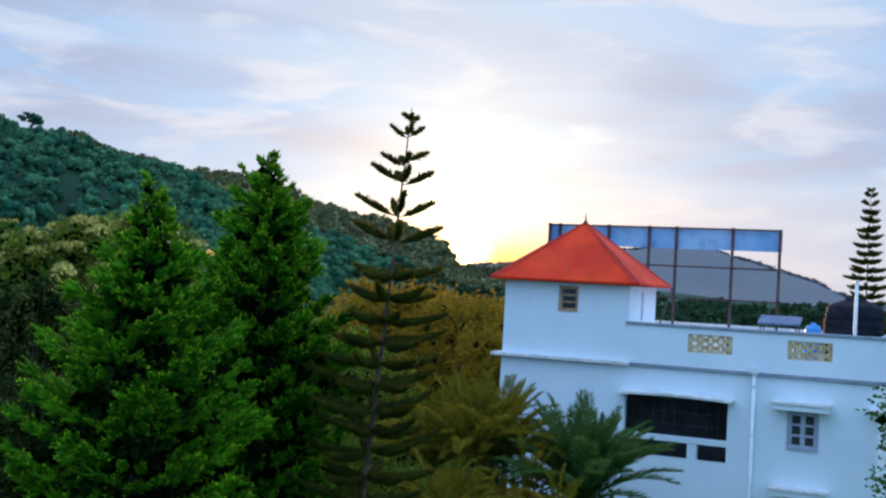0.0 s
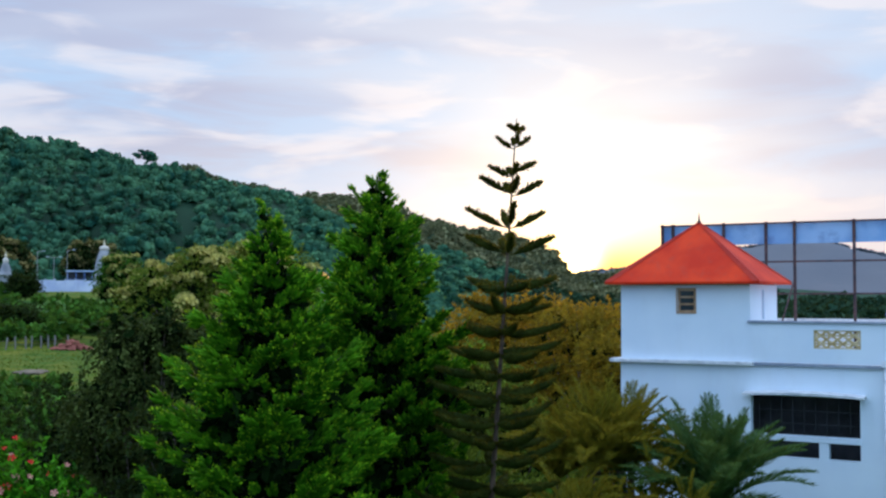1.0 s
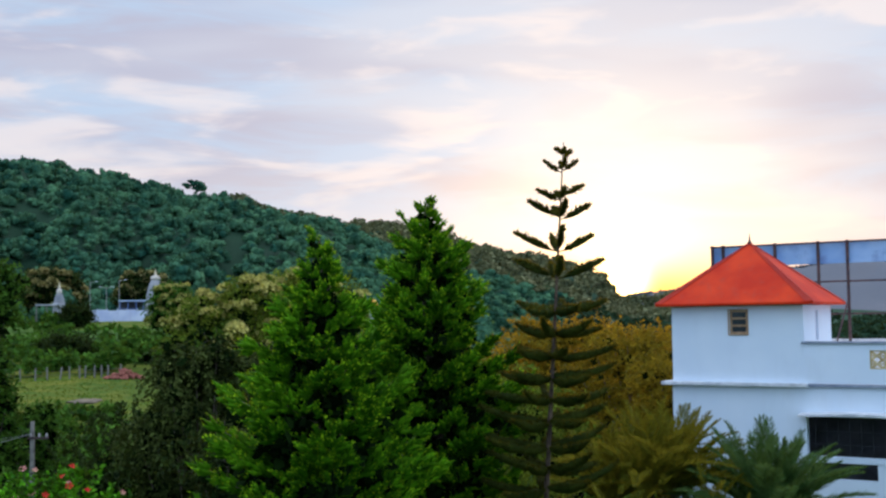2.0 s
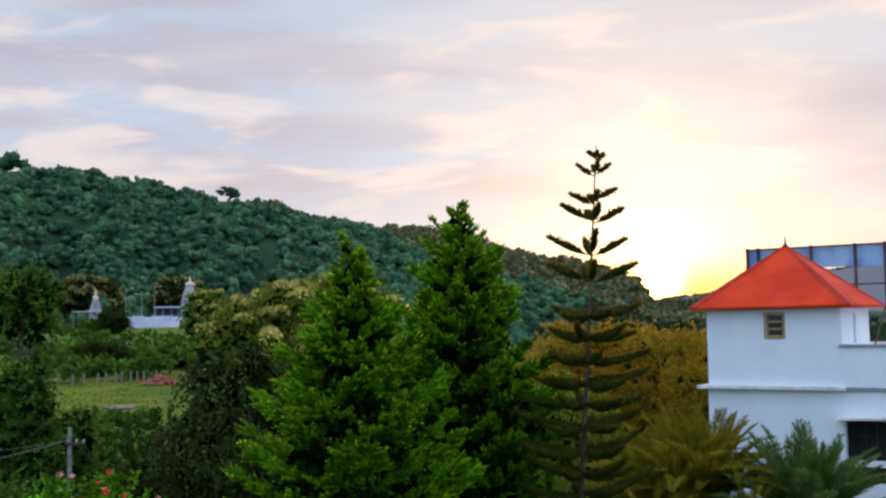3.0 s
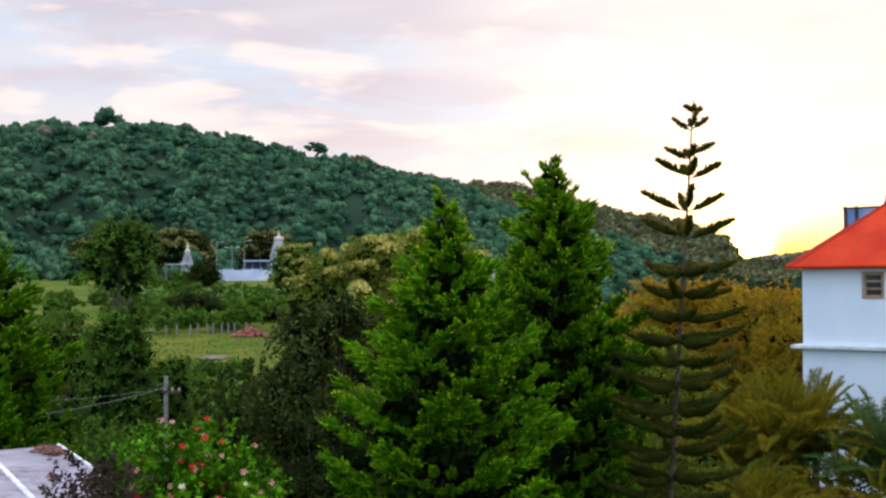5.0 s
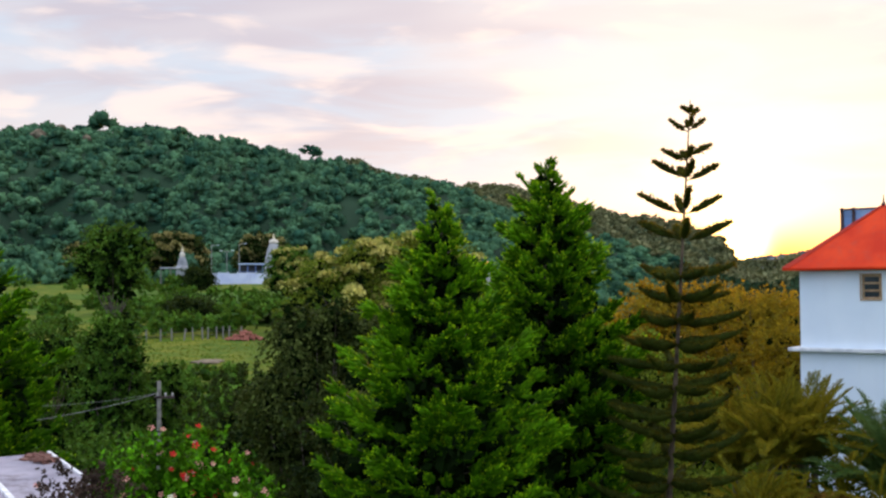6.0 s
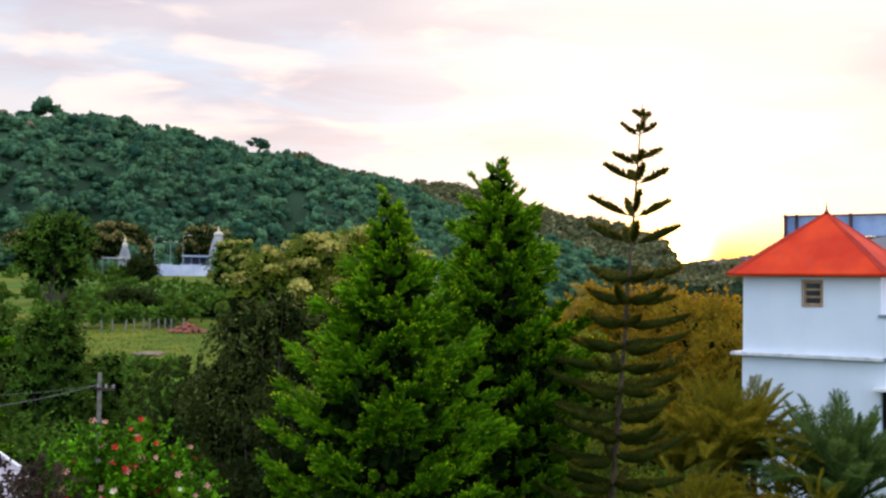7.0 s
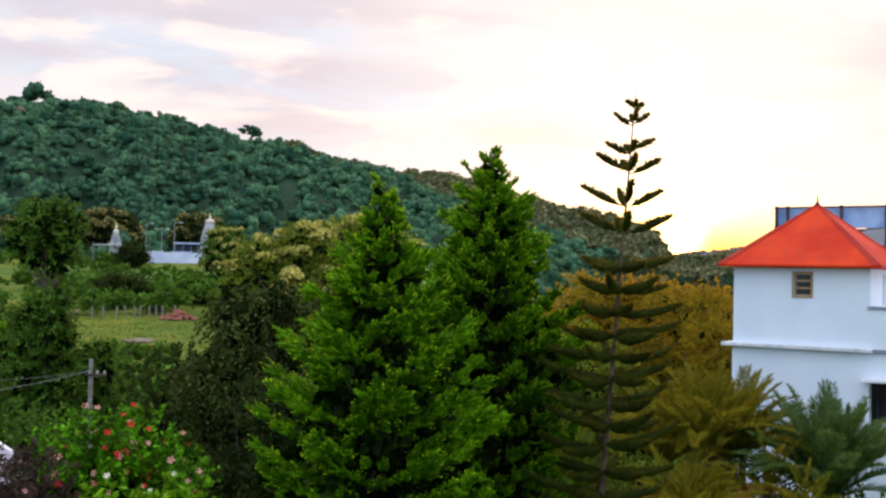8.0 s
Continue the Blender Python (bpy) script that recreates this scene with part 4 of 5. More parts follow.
    part_np("inner_crown", V, F, M_CROWN_SHADE, t, "dark inner foliage")
    return t


def araucaria(name, az0, az1, dist, top, whorls, more, label, seed, arms=4, thick=1.0, phase=0.0):
    """An araucaria: slightly leaning trunk with whorls of thick upcurved branches, each a part.
    whorls: (depth under the top, length) of the open young top; more: (first depth, step, first length, growth, longest, last depth)."""
    rng = np.random.default_rng(seed)
    t0 = polar(az0, dist)
    z0 = float(ground_height(*t0))
    top = top - z0
    t = empty(name, pose(*t0, z0), label, "tree")
    lean = np.array(polar(az1, dist)) - np.array(t0)

    def trunk(z):
        u = z / top
        return np.array((lean[0] * u, lean[1] * u, z))

    zs = [top * i / 16 for i in range(17)]
    zs[0] = -0.2
    v, f = tube_path([tuple(trunk(z)) for z in zs], [0.085 * max(0, 1 - z / top) ** 0.9 + 0.008 for z in zs], 10)
    part_np("trunk", v, f, M_BARK_BROWN, t, smooth=True)
    tiers = [(d, l, (up, wide)) for d, l, up, wide in whorls]
    d, step, l0, grow, l1, last = more
    while d < last:
        tiers.append((d, min(l1, l0 + (d - more[0]) * grow), None))
        d += step * rng.uniform(0.9, 1.1)
    for i, (dz, ln, young) in enumerate(tiers):
        n = arms if not young else 4
        for k in range(n):
            a = phase + 2 * math.pi * k / n + rng.normal() * (0.06 if young else 0.16) + (0.45 if i % 3 == 1 and not young else 0.12)
            out = np.array((math.cos(a), math.sin(a), 0))
            side = np.array((-out[1], out[0], 0))
            l = ln * (rng.uniform(0.85, 1.1) if young else rng.uniform(0.72, 1.08))
            z1 = top - dz + rng.normal() * 0.03
            c1, c2 = (young[0] * 0.55, young[0] * 0.45) if young else (rng.uniform(-0.18, -0.04), rng.uniform(0.18, 0.34))
            curve = lambda s: trunk(z1) + out * l * s + np.array((0, 0, l * (c1 * s + c2 * s * s)))
            S = np.linspace(0, 1, 9)
            if young:
                # flat leafy spray, widest past the middle
                W = [0.008 + 0.82 * young[1] * max(0, math.sin(math.pi * min(1, max(0, (s - 0.14) / 0.88)))) ** 0.8 for s in S]
                V, F = [], []
                for s, w in zip(S, W):
                    c = curve(s)
                    V += [c - side * w * 0.4, c + (0, 0, 0.008 + 0.55 * w), c + side * w * 0.4, c + (0, 0, -0.008 - 0.22 * w)]
                for q in range(8):
                    for e in range(4):
                        F.append((q * 4 + e, q * 4 + (e + 1) % 4, q * 4 + 4 + (e + 1) % 4, q * 4 + 4 + e))
                m = int(120 + 520 * l)
                s = rng.uniform(0.2, 1.0, m)
                w = np.interp(s, S, W)
                P = np.array([curve(q) for q in s]) + side * (rng.uniform(-0.4, 0.4, m) * w)[:, None] + rng.normal(size=(m, 3)) * 0.006
                P[:, 2] += rng.uniform(-0.2, 0.62, m) * w
            else:
                rr = [thick * (0.016 + 0.078 * min(1, s * 4) * (1 - s ** 3) ** 0.7) * rng.uniform(0.8, 1.2) for s in S]
                V, F = tube_path([tuple(curve(s)) for s in S], rr, 6)
                m = int((120 + 330 * l) * (1 if thick <= 1 else 0.18))
                s = rng.uniform(0.04, 1.0, m)
                w = np.interp(s, S, rr)
                rad = unit(np.cross(rng.normal(size=(m, 3)), out))
                P = np.array([curve(q) for q in s]) + rad * w[:, None] * 0.85
            tangent = np.array([curve(min(1, q + 0.05)) - curve(q - 0.05) for q in s])
            ax = unit(unit(tangent) * 0.9 + rng.normal(size=(m, 3)) * 0.45 + (0, 0, 0.45 if young else 0.25)) * rng.uniform(0.05, 0.11, size=(m, 1)) * thick
            kv, kf = kites(P, ax, rng.uniform(0.009, 0.016, m) * thick, rng)
            V, F = stack([(np.array([tuple(q) for q in V]), np.array(F)), (kv, kf)])
            part_np("branch", V, F, M_ARAU, t)
    return t


def broadleaf(name, az, dist, top, crown_bottom, spread, label, seed, mat, leaf=0.16, leaves=9000, lobes=26, trunk_r=0.16, bark=None,
              stretch=1.0, droop=0.2, blossom=None, blossoms=0, category="tree", core=26, lump=(0.30, 0.50)):
    """A broadleaved tree: forked limbs ending in leafy lobes of uneven size."""
    rng = np.random.default_rng(seed)
    x, y = polar(az, dist)
    z0 = float(ground_height(x, y))
    t = empty(name, pose(x, y, z0), label, category)
    H, cb = top - z0, crown_bottom - z0
    fork = max(cb * 0.8, 0.15 * H)
    v, f = tube_path(spine((0, 0, -0.2), (0, 0, fork + 0.3 * (H - fork)), rng), [trunk_r * (1 - 0.09 * i) for i in range(7)], 9)
    part_np("trunk", v, f, bark or M_BARK, t, smooth=True)
    limbs, B, A, W, tops = [], [], [], [], []
    per = leaves // lobes
    for i in range(lobes):
        u = (i + 0.5) / lobes
        a = i * 2.4 + rng.normal() * 0.3
        hz = cb + (H - cb) * (0.10 + 0.82 * u)
        rr = spread * math.sqrt(max(0.02, 1 - (2 * u - 0.85) ** 2 / 1.5)) * rng.uniform(0.35, 0.92)
        c = np.array((math.cos(a) * rr * stretch, math.sin(a) * rr, hz))
        rad = np.array((1, 1, 0.72)) * spread * rng.uniform(*lump)
        if c[2] + rad[2] > H:
            c[2] = H - rad[2] * rng.uniform(0.95, 1.15)
        st = np.array((0, 0, fork + 0.28 * (H - fork) * rng.uniform(0, 1)))
        mid = (st + c) / 2 + np.array((0, 0, -0.08 * H * rng.uniform(0, 1)))
        r0 = trunk_r * 0.38
        limbs.append(tube_path([st, mid, c, c + unit(c - mid) * rad[0] * 0.5], [r0, r0 * 0.6, r0 * 0.3, r0 * 0.1], 5))
        twigs, each = per // 9, 9
        d = unit(rng.normal(size=(twigs, 3)))
        low = d[:, 2] < -0.3
        d[low, 2] *= -0.6
        sub = unit(rng.normal(size=(7, 3))) * 0.38
        p = c + (d * rng.uniform(0.3, 1.0, size=(twigs, 1)) ** 0.6 * 0.72 + sub[rng.integers(0, 7, twigs)]) * rad
        way = unit(d * 0.8 + rng.normal(size=(twigs, 3)) * 0.5 + (0, 0, 0.25 - droop))
        reach = leaf * rng.uniform(2.2, 4.6, size=(twigs, 1))
        J = np.repeat(np.arange(twigs), each)
        q = np.tile(np.linspace(0.05, 1, each), twigs)[:, None]
        b = p[J] + way[J] * reach[J] * q - np.array((0, 0, 1.0)) * (0.2 + droop * 0.5) * reach[J] * q * q
        b += rng.normal(size=b.shape) * leaf * 0.12
        ax = unit(way[J] * 0.7 + unit(np.cross(way[J], rng.normal(size=b.shape))) * 0.9 + (0, 0, -droop * 0.6)) * rng.uniform(0.6, 1.2, size=(len(J), 1)) * leaf
        B.append(b)
        A.append(ax)
        W.append(rng.uniform(0.20, 0.36, len(J)) * leaf)
        tops.append((c, rad))
    part_np("limb", *join_tubes(limbs), bark or M_BARK, t)
    V, F = kites(np.concatenate(B), np.concatenate(A), np.concatenate(W), rng)
    part_np("crown", V, F, mat, t)
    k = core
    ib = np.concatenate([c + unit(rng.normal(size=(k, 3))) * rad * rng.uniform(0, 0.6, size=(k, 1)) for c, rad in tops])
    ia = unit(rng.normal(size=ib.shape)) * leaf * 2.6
    part_np("inner_crown", *kites(ib, ia, np.full(len(ib), leaf * 1.0), rng), M_CROWN_SHADE, t, "dark inner foliage")
    if blossom:
        bb, aa = [], []
        for c, rad in tops:
            k = blossoms // lobes
            d = unit(rng.normal(size=(k, 3)))
            d[:, 2] = np.abs(d[:, 2]) * 1.2 + 0.15
            d = unit(d)
            cl = unit(rng.normal(size=(4, 3)) + (0, 0, 0.9)) * 0.95
            bb.append(c + (cl[rng.integers(0, 4, k)] + d * 0.28) * rad)
            aa.append(unit(d + rng.normal(size=(k, 3)) * 0.7) * leaf * 1.1)
        bb, aa = np.concatenate(bb), np.concatenate(aa)
        V, F = kites(bb, aa, np.full(len(bb), leaf * 0.42), rng)
        part_np("blossom", V, F, blossom, t, "pale yellow-green flower heads")
    return t


def palm(name, az, dist, crown_z, fronds, length, label, seed, mat, dry=0, stems=1, spread=0.3, lift=1.0, arch=1.0):
    """A feather palm: ringed stems, arching fronds (each a part) with many leaflets."""
    rng = np.random.default_rng(seed)
    x, y = polar(az, dist)
    t = empty(name, pose(x, y, 0), label, "palm")
    for s in range(stems):
        ox, oy = (rng.normal(size=2) * spread) if stems > 1 else (0, 0)
        cz = crown_z * rng.uniform(0.86, 1.0) if stems > 1 else crown_z
        zs = np.linspace(-0.1, cz, 26)
        v, f = tube_path([(ox * (0.4 + 0.6 * z / cz), oy * (0.4 + 0.6 * z / cz), z) for z in zs],
                         [(0.09 if stems > 1 else 0.16) * (1.0 + 0.12 * (i % 2)) for i in range(26)], 8)
        part_np("stem", v, f, M_BARK, t)
        n = fronds // stems
        for i in range(n + dry // stems):
            is_dry = i >= n
            a = i * 2.4 + rng.normal() * 0.2
            out = np.array((math.cos(a), math.sin(a), 0))
            side = np.array((-out[1], out[0], 0))
            u = i / max(1, n)
            el = radians(86 - 58 * u * lift + rng.normal() * 7) if not is_dry else radians(rng.uniform(-15, 48))
            l = length * rng.uniform(0.8, 1.1)
            g = (0.34 + 0.50 * u) * arch if not is_dry else 0.6
            curve = lambda q: np.array((ox, oy, cz)) + out * l * (math.cos(el) * q + 0.12 * q * q) + np.array((0, 0, l * (math.sin(el) * q - g * q * q * 0.75)))
            S = np.linspace(0, 1, 9)
            tv, tf = tube_path([tuple(curve(q)) for q in S], [0.022 * (1 - q) + 0.004 for q in S], 4)
            m = int(40 * length)
            q = np.linspace(0.12, 1, m)
            P = np.array([curve(k) for k in q])
            T = unit(np.array([curve(k + 0.02) - curve(k - 0.02) for k in q]))
            L1 = (0.10 + 0.26 * np.sin(np.pi * np.clip(q, 0, 1) ** 0.8))[:, None] * (length / 2.4)
            b, ax = [], []
            for sg in (-1, 1):
                b.append(P)
                ax.append(unit(side * sg * 0.9 + T * 0.95 + np.array((0, 0, 0.30 if not is_dry else -0.5)) + rng.normal(size=P.shape) * (0.19 if not is_dry else 0.28)) * L1)
            b, ax = np.concatenate(b), np.concatenate(ax)
            kv, kf = kites(b, ax, np.full(len(b), 0.0095), rng)
            V, F = stack([(np.array(tv), np.array(tf)), (kv, kf)])
            part_np("dry_frond" if is_dry else "frond", V, F, M_DRY if is_dry else mat, t)
    return t


def build_trees():
    conifer("cypress_tree", -8.75, 20.0, 12.70, 1.95, "bushy bright green cypress with upturned shoots", 21, 3.75,
            lobes=((math.pi, 3.0, 0.75), (-0.6, 4.4, 0.35)))
    conifer("cypress_tree", -3.33, 23.0, 13.68, 1.88, "tall bushy green cypress with a forked pointed top", 22, 3.8, forks=((math.pi, 0.95, 1.3), (0.3, 1.0, 0.5)))
    conifer("cypress_tree", -31.0, 32.0, 13.0, 2.3, "dark green cypress at the edge of the meadow", 23, 4.5, coarse=1.35)
    araucaria("araucaria_tree", 1.1, 3.74, 21.0, 14.31,
              ((0.20, 0.14, 0.45, 0.022), (0.54, 0.30, 0.60, 0.05), (1.05, 0.40, 0.40, 0.11), (1.40, 0.53, 0.44, 0.15), (2.06, 0.73, 0.44, 0.17), (2.56, 0.82, 0.38, 0.22)),
              (3.15, 0.42, 0.92, 0.20, 1.38, 12.2), "slender araucaria with tiered upcurved branches and brown trunk", 11, arms=5)
    araucaria("araucaria_tree", 26.2, 26.25, 65.0, 17.6, ((0.15, 0.2, 0.5, 0.08), (0.5, 0.35, 0.5, 0.15), (0.95, 0.5, 0.4, 0.2)),
              (1.3, 0.46, 0.46, 0.20, 2.0, 15.5), "distant bushy araucaria behind the house", 12, arms=5, thick=1.5, phase=0.4)
    broadleaf("shade_tree", -14.5, 33.0, 11.0, 2.0, 2.05, "dense dark green drooping shade tree", 31, M_SHADE, 0.15, 40000, 74, 0.16, M_BARK_PALE, droop=0.9, lump=(0.20, 0.34))
    broadleaf("shade_tree", -11.6, 36.0, 10.9, 2.0, 2.5, "dark olive green shade tree with bare grey twigs", 32, M_SHADE, 0.15, 40000, 74, 0.16, M_BARK_PALE, droop=0.7, lump=(0.18, 0.32))
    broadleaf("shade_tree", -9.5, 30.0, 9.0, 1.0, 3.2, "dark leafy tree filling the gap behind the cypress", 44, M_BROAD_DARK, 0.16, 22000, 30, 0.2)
    broadleaf("garden_tree", 0.3, 36.0, 9.6, 1.0, 4.0, "light green leafy tree behind the araucaria", 45, M_LIME, 0.16, 24000, 30, 0.2)
    broadleaf("flowering_tree", -12.3, 56.0, 13.2, 6.0, 3.3, "tree with pale yellow-green blossom clusters", 33, M_LIME, 0.2, 14000, 30, 0.2,
              blossom=M_PALE, blossoms=8500)
    broadleaf("flowering_tree", -9.2, 62.0, 14.1, 6.0, 3.4, "leafy green tree with cream blossom behind the cypress", 34, M_LIME, 0.24, 11000, 26, 0.2, blossom=M_PALE, blossoms=3200)
    broadleaf("slender_tree", -24.5, 60.0, 14.2, 10.6, 1.75, "tall light green tree with thin forked trunk", 35, M_BROAD, 0.22, 5200, 22, 0.15)
    broadleaf("slender_tree", -24.4, 57.0, 10.2, 1.5, 1.6, "leafy green tree under the tall light green one", 46, M_BROAD, 0.22, 11000, 30, 0.15)
    broadleaf("meadow_tree", -27.6, 66.0, 9.3, 1.5, 3.6, "leafy green tree on the meadow", 36, M_BROAD, 0.24, 12000, 28, 0.17)
    broadleaf("meadow_tree", -22.3, 62.0, 7.3, 1.0, 1.5, "bushy grey-green tree beside the meadow", 47, M_BROAD, 0.2, 7000, 22, 0.12)
    broadleaf("domed_tree", -21.6, 306.0, 25.0, 14.0, 7.6, "domed tree with brown-yellow blossom near the temple", 37, M_BROAD_DARK, 0.9, 6000, 24, 0.4, blossom=M_OCHRE, blossoms=5200)
    broadleaf("domed_tree", -17.3, 314.0, 25.2, 14.0, 6.6, "domed tree with brown-yellow blossom near the temple", 38, M_BROAD_DARK, 0.9, 6000, 24, 0.4, blossom=M_OCHRE, blossoms=5200)
    broadleaf("domed_tree", -25.6, 305.0, 22.5, 13.0, 8.0, "broad tree with brownish crown at the hill foot", 48, M_BROAD_DARK, 0.9, 6000, 24, 0.4, blossom=M_OCHRE, blossoms=1800)
    broadleaf("domed_tree", -15.9, 230.0, 18.9, 9.0, 4.6, "tree with pale blossom in front of the temple", 39, M_BROAD, 0.6, 6000, 24, 0.3, blossom=M_PALE, blossoms=4200)
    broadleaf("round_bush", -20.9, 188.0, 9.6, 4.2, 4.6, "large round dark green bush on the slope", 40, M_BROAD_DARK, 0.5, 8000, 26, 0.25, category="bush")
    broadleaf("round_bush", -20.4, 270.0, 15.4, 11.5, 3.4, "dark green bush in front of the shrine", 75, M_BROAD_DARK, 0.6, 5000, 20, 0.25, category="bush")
    broadleaf("edge_tree", 29.3, 27.0, 9.9, 5.0, 1.1, "leafy green tree beside the house corner", 41, M_BROAD, 0.14, 6000, 22, 0.12)
    broadleaf("garden_tree", 7.2, 52.0, 10.8, 3.0, 3.6, "olive green tree tinted warm with low-sun glare", 42, M_GLARE_OLIVE, 0.19, 26000, 32, 0.18, core=6)
    broadleaf("garden_tree", 3.2, 60.0, 11.2, 3.0, 4.2, "olive green tree behind the araucaria, tinted warm with glare", 43, M_GLARE_OLIVE, 0.21, 26000, 32, 0.18, core=6)
    broadleaf("garden_tree", 9.3, 44.0, 9.6, 3.0, 2.6, "olive green tree beside the stair tower, tinted warm with glare", 49, M_GLARE_OLIVE, 0.17, 22000, 26, 0.16, core=6)
    palm("date_palm", 13.3, 27.0, 6.0, 76, 3.1, "dark green feathery palm in front of the house wall", 51, M_PALM, lift=0.72, arch=0.7)
    palm("areca_palm", 8.7, 28.5, 7.2, 132, 2.7, "olive green clump of areca palm fronds", 52, M_PALM_GOLD, stems=6, spread=0.6, arch=0.8)
    palm("dry_palm", 6.0, 24.5, 6.7, 42, 1.9, "palm clump with many dry brown fronds", 53, M_PALM_GOLD, dry=27, stems=3, spread=0.8)
    palm("dry_palm", 9.9, 25.0, 6.7, 36, 1.8, "palm clump with dry straw-coloured fronds", 54, M_PALM_GOLD, dry=36, stems=3, spread=0.8)
    palm("dry_palm", 2.6, 26.0, 6.4, 15, 1.7, "palm clump with withered fronds behind the araucaria trunk", 56, M_PALM, dry=36, stems=3, spread=0.6)
    palm("feather_palm", -0.4, 27.0, 6.9, 45, 2.4, "light green feather palm behind the araucaria", 55, M_LIME, stems=3, spread=0.7)


build_trees()


# ---- the garden and meadow ----
def flower_mesh(name, size, mat, seed):
    """An open five-petalled flower with a short centre."""
    rng = np.random.default_rng(seed)
    V, F = [(0, 0, 0)], []
    for k in range(5):
        a = 2 * math.pi * k / 5
        for da, r, z in ((-0.42, 0.62, 0.10), (-0.30, 0.98, 0.20), (0.30, 1.0, 0.16), (0.42, 0.62, 0.06)):
            V.append((size * r * math.cos(a + da), size * r * math.sin(a + da), size * z * rng.uniform(0.8, 1.2)))
        o = 1 + 4 * k
        F += [(0, o, o + 3), (o, o + 1, o + 3), (o + 1, o + 2, o + 3)]
    o = len(V)
    V += [(size * 0.12 * math.cos(t), size * 0.12 * math.sin(t), 0.02 * size) for t in (0, 2.1, 4.2)] + [(0, 0, size * 0.8)]
    F += [(o, o + 1, o + 3), (o + 1, o + 2, o + 3), (o + 2, o, o + 3)]
    me = bpy.data.meshes.new(name)
    me.from_pydata(V, [], F)
    me.materials.append(mat)
    return me


def bush(name, az, dist, top, bottom, rx, ry, label, seed, mat, leaf, leaves, flowers=()):
    """A leafy bush of many short shoots; flowers: (mesh, count, part name)."""
    rng = np.random.default_rng(seed)
    x, y = polar(az, dist)
    t = empty(name, pose(x, y, 0, 0, 0, -az), label, "bush")
    H = top
    stems = [tube_path([(rng.normal() * 0.3, rng.normal() * 0.3, -0.1), (rng.normal() * rx * 0.3, rng.normal() * ry * 0.3, bottom),
                        (rng.normal() * rx * 0.45, rng.normal() * ry * 0.45, bottom + 0.6 * (H - bottom))], [0.06, 0.045, 0.02], 5) for _ in range(9)]
    part_np("stem", *join_tubes(stems), M_BARK, t)
    n_s = leaves // 14
    d = unit(rng.normal(size=(n_s, 3)))
    d[:, 2] = np.abs(d[:, 2]) - 0.15
    d = unit(d)
    wob = 1 + 0.16 * np.sin(5 * np.arctan2(d[:, 1], d[:, 0]) + 3 * d[:, 2] + seed) + 0.10 * np.sin(11 * np.arctan2(d[:, 1], d[:, 0]) + 7 * d[:, 2])
    rad = rng.uniform(0.55, 1.0, n_s) ** 0.5 * wob
    c = d * rad[:, None] * np.array((rx, ry, H - bottom)) + (0, 0, bottom)
    c[:, 2] = np.minimum(c[:, 2], H + 0.12)
    I = np.repeat(np.arange(n_s), 14)
    n = len(I)
    shoot = unit(d + rng.normal(size=(n_s, 3)) * 0.45 + (0, 0, 0.5))
    s = rng.uniform(0, 1, n)[:, None]
    b = c[I] + shoot[I] * s * leaf * 3.0
    ax = unit(shoot[I] * 0.5 + unit(np.cross(shoot[I], rng.normal(size=(n, 3)))) + (0, 0, 0.12)) * rng.uniform(0.7, 1.25, size=(n, 1)) * leaf
    V, F = kites(b, ax, rng.uniform(0.24, 0.36, n) * leaf, rng)
    part_np("foliage", V, F, mat, t)
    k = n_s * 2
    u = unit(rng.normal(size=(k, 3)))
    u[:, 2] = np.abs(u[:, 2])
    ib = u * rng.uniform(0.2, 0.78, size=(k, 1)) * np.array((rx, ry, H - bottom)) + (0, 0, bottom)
    part_np("inner_foliage", *kites(ib, unit(rng.normal(size=(k, 3))) * leaf * 2.4, np.full(k, leaf), rng), M_CROWN_SHADE, t, "dark inner foliage")
    for me, count, nm in flowers:
        for k in range(count):
            i = rng.integers(0, n_s)
            while d[i, 1] > 0.25 or rad[i] < 0.85:
                i = rng.integers(0, n_s)
            p = c[i] + shoot[i] * leaf * 3.1
            ob = new(nm, me)
            ob.parent = t
            face = Vector(tuple(shoot[i])) + Vector((rng.normal() * 0.3, -0.9, 0.25))
            ob.matrix_basis = Matrix.Translation(tuple(p)) @ face.to_track_quat("Z", "Y").to_matrix().to_4x4() @ Matrix.Diagonal((*[rng.uniform(0.75, 1.25)] * 3, 1))
    return t


RED, PINK, CREAM = flower_mesh("red_flower", 0.062, M_RED, 1), flower_mesh("pink_flower", 0.058, M_PINK, 2), flower_mesh("white_flower", 0.035, M_WHITE_PETAL, 3)


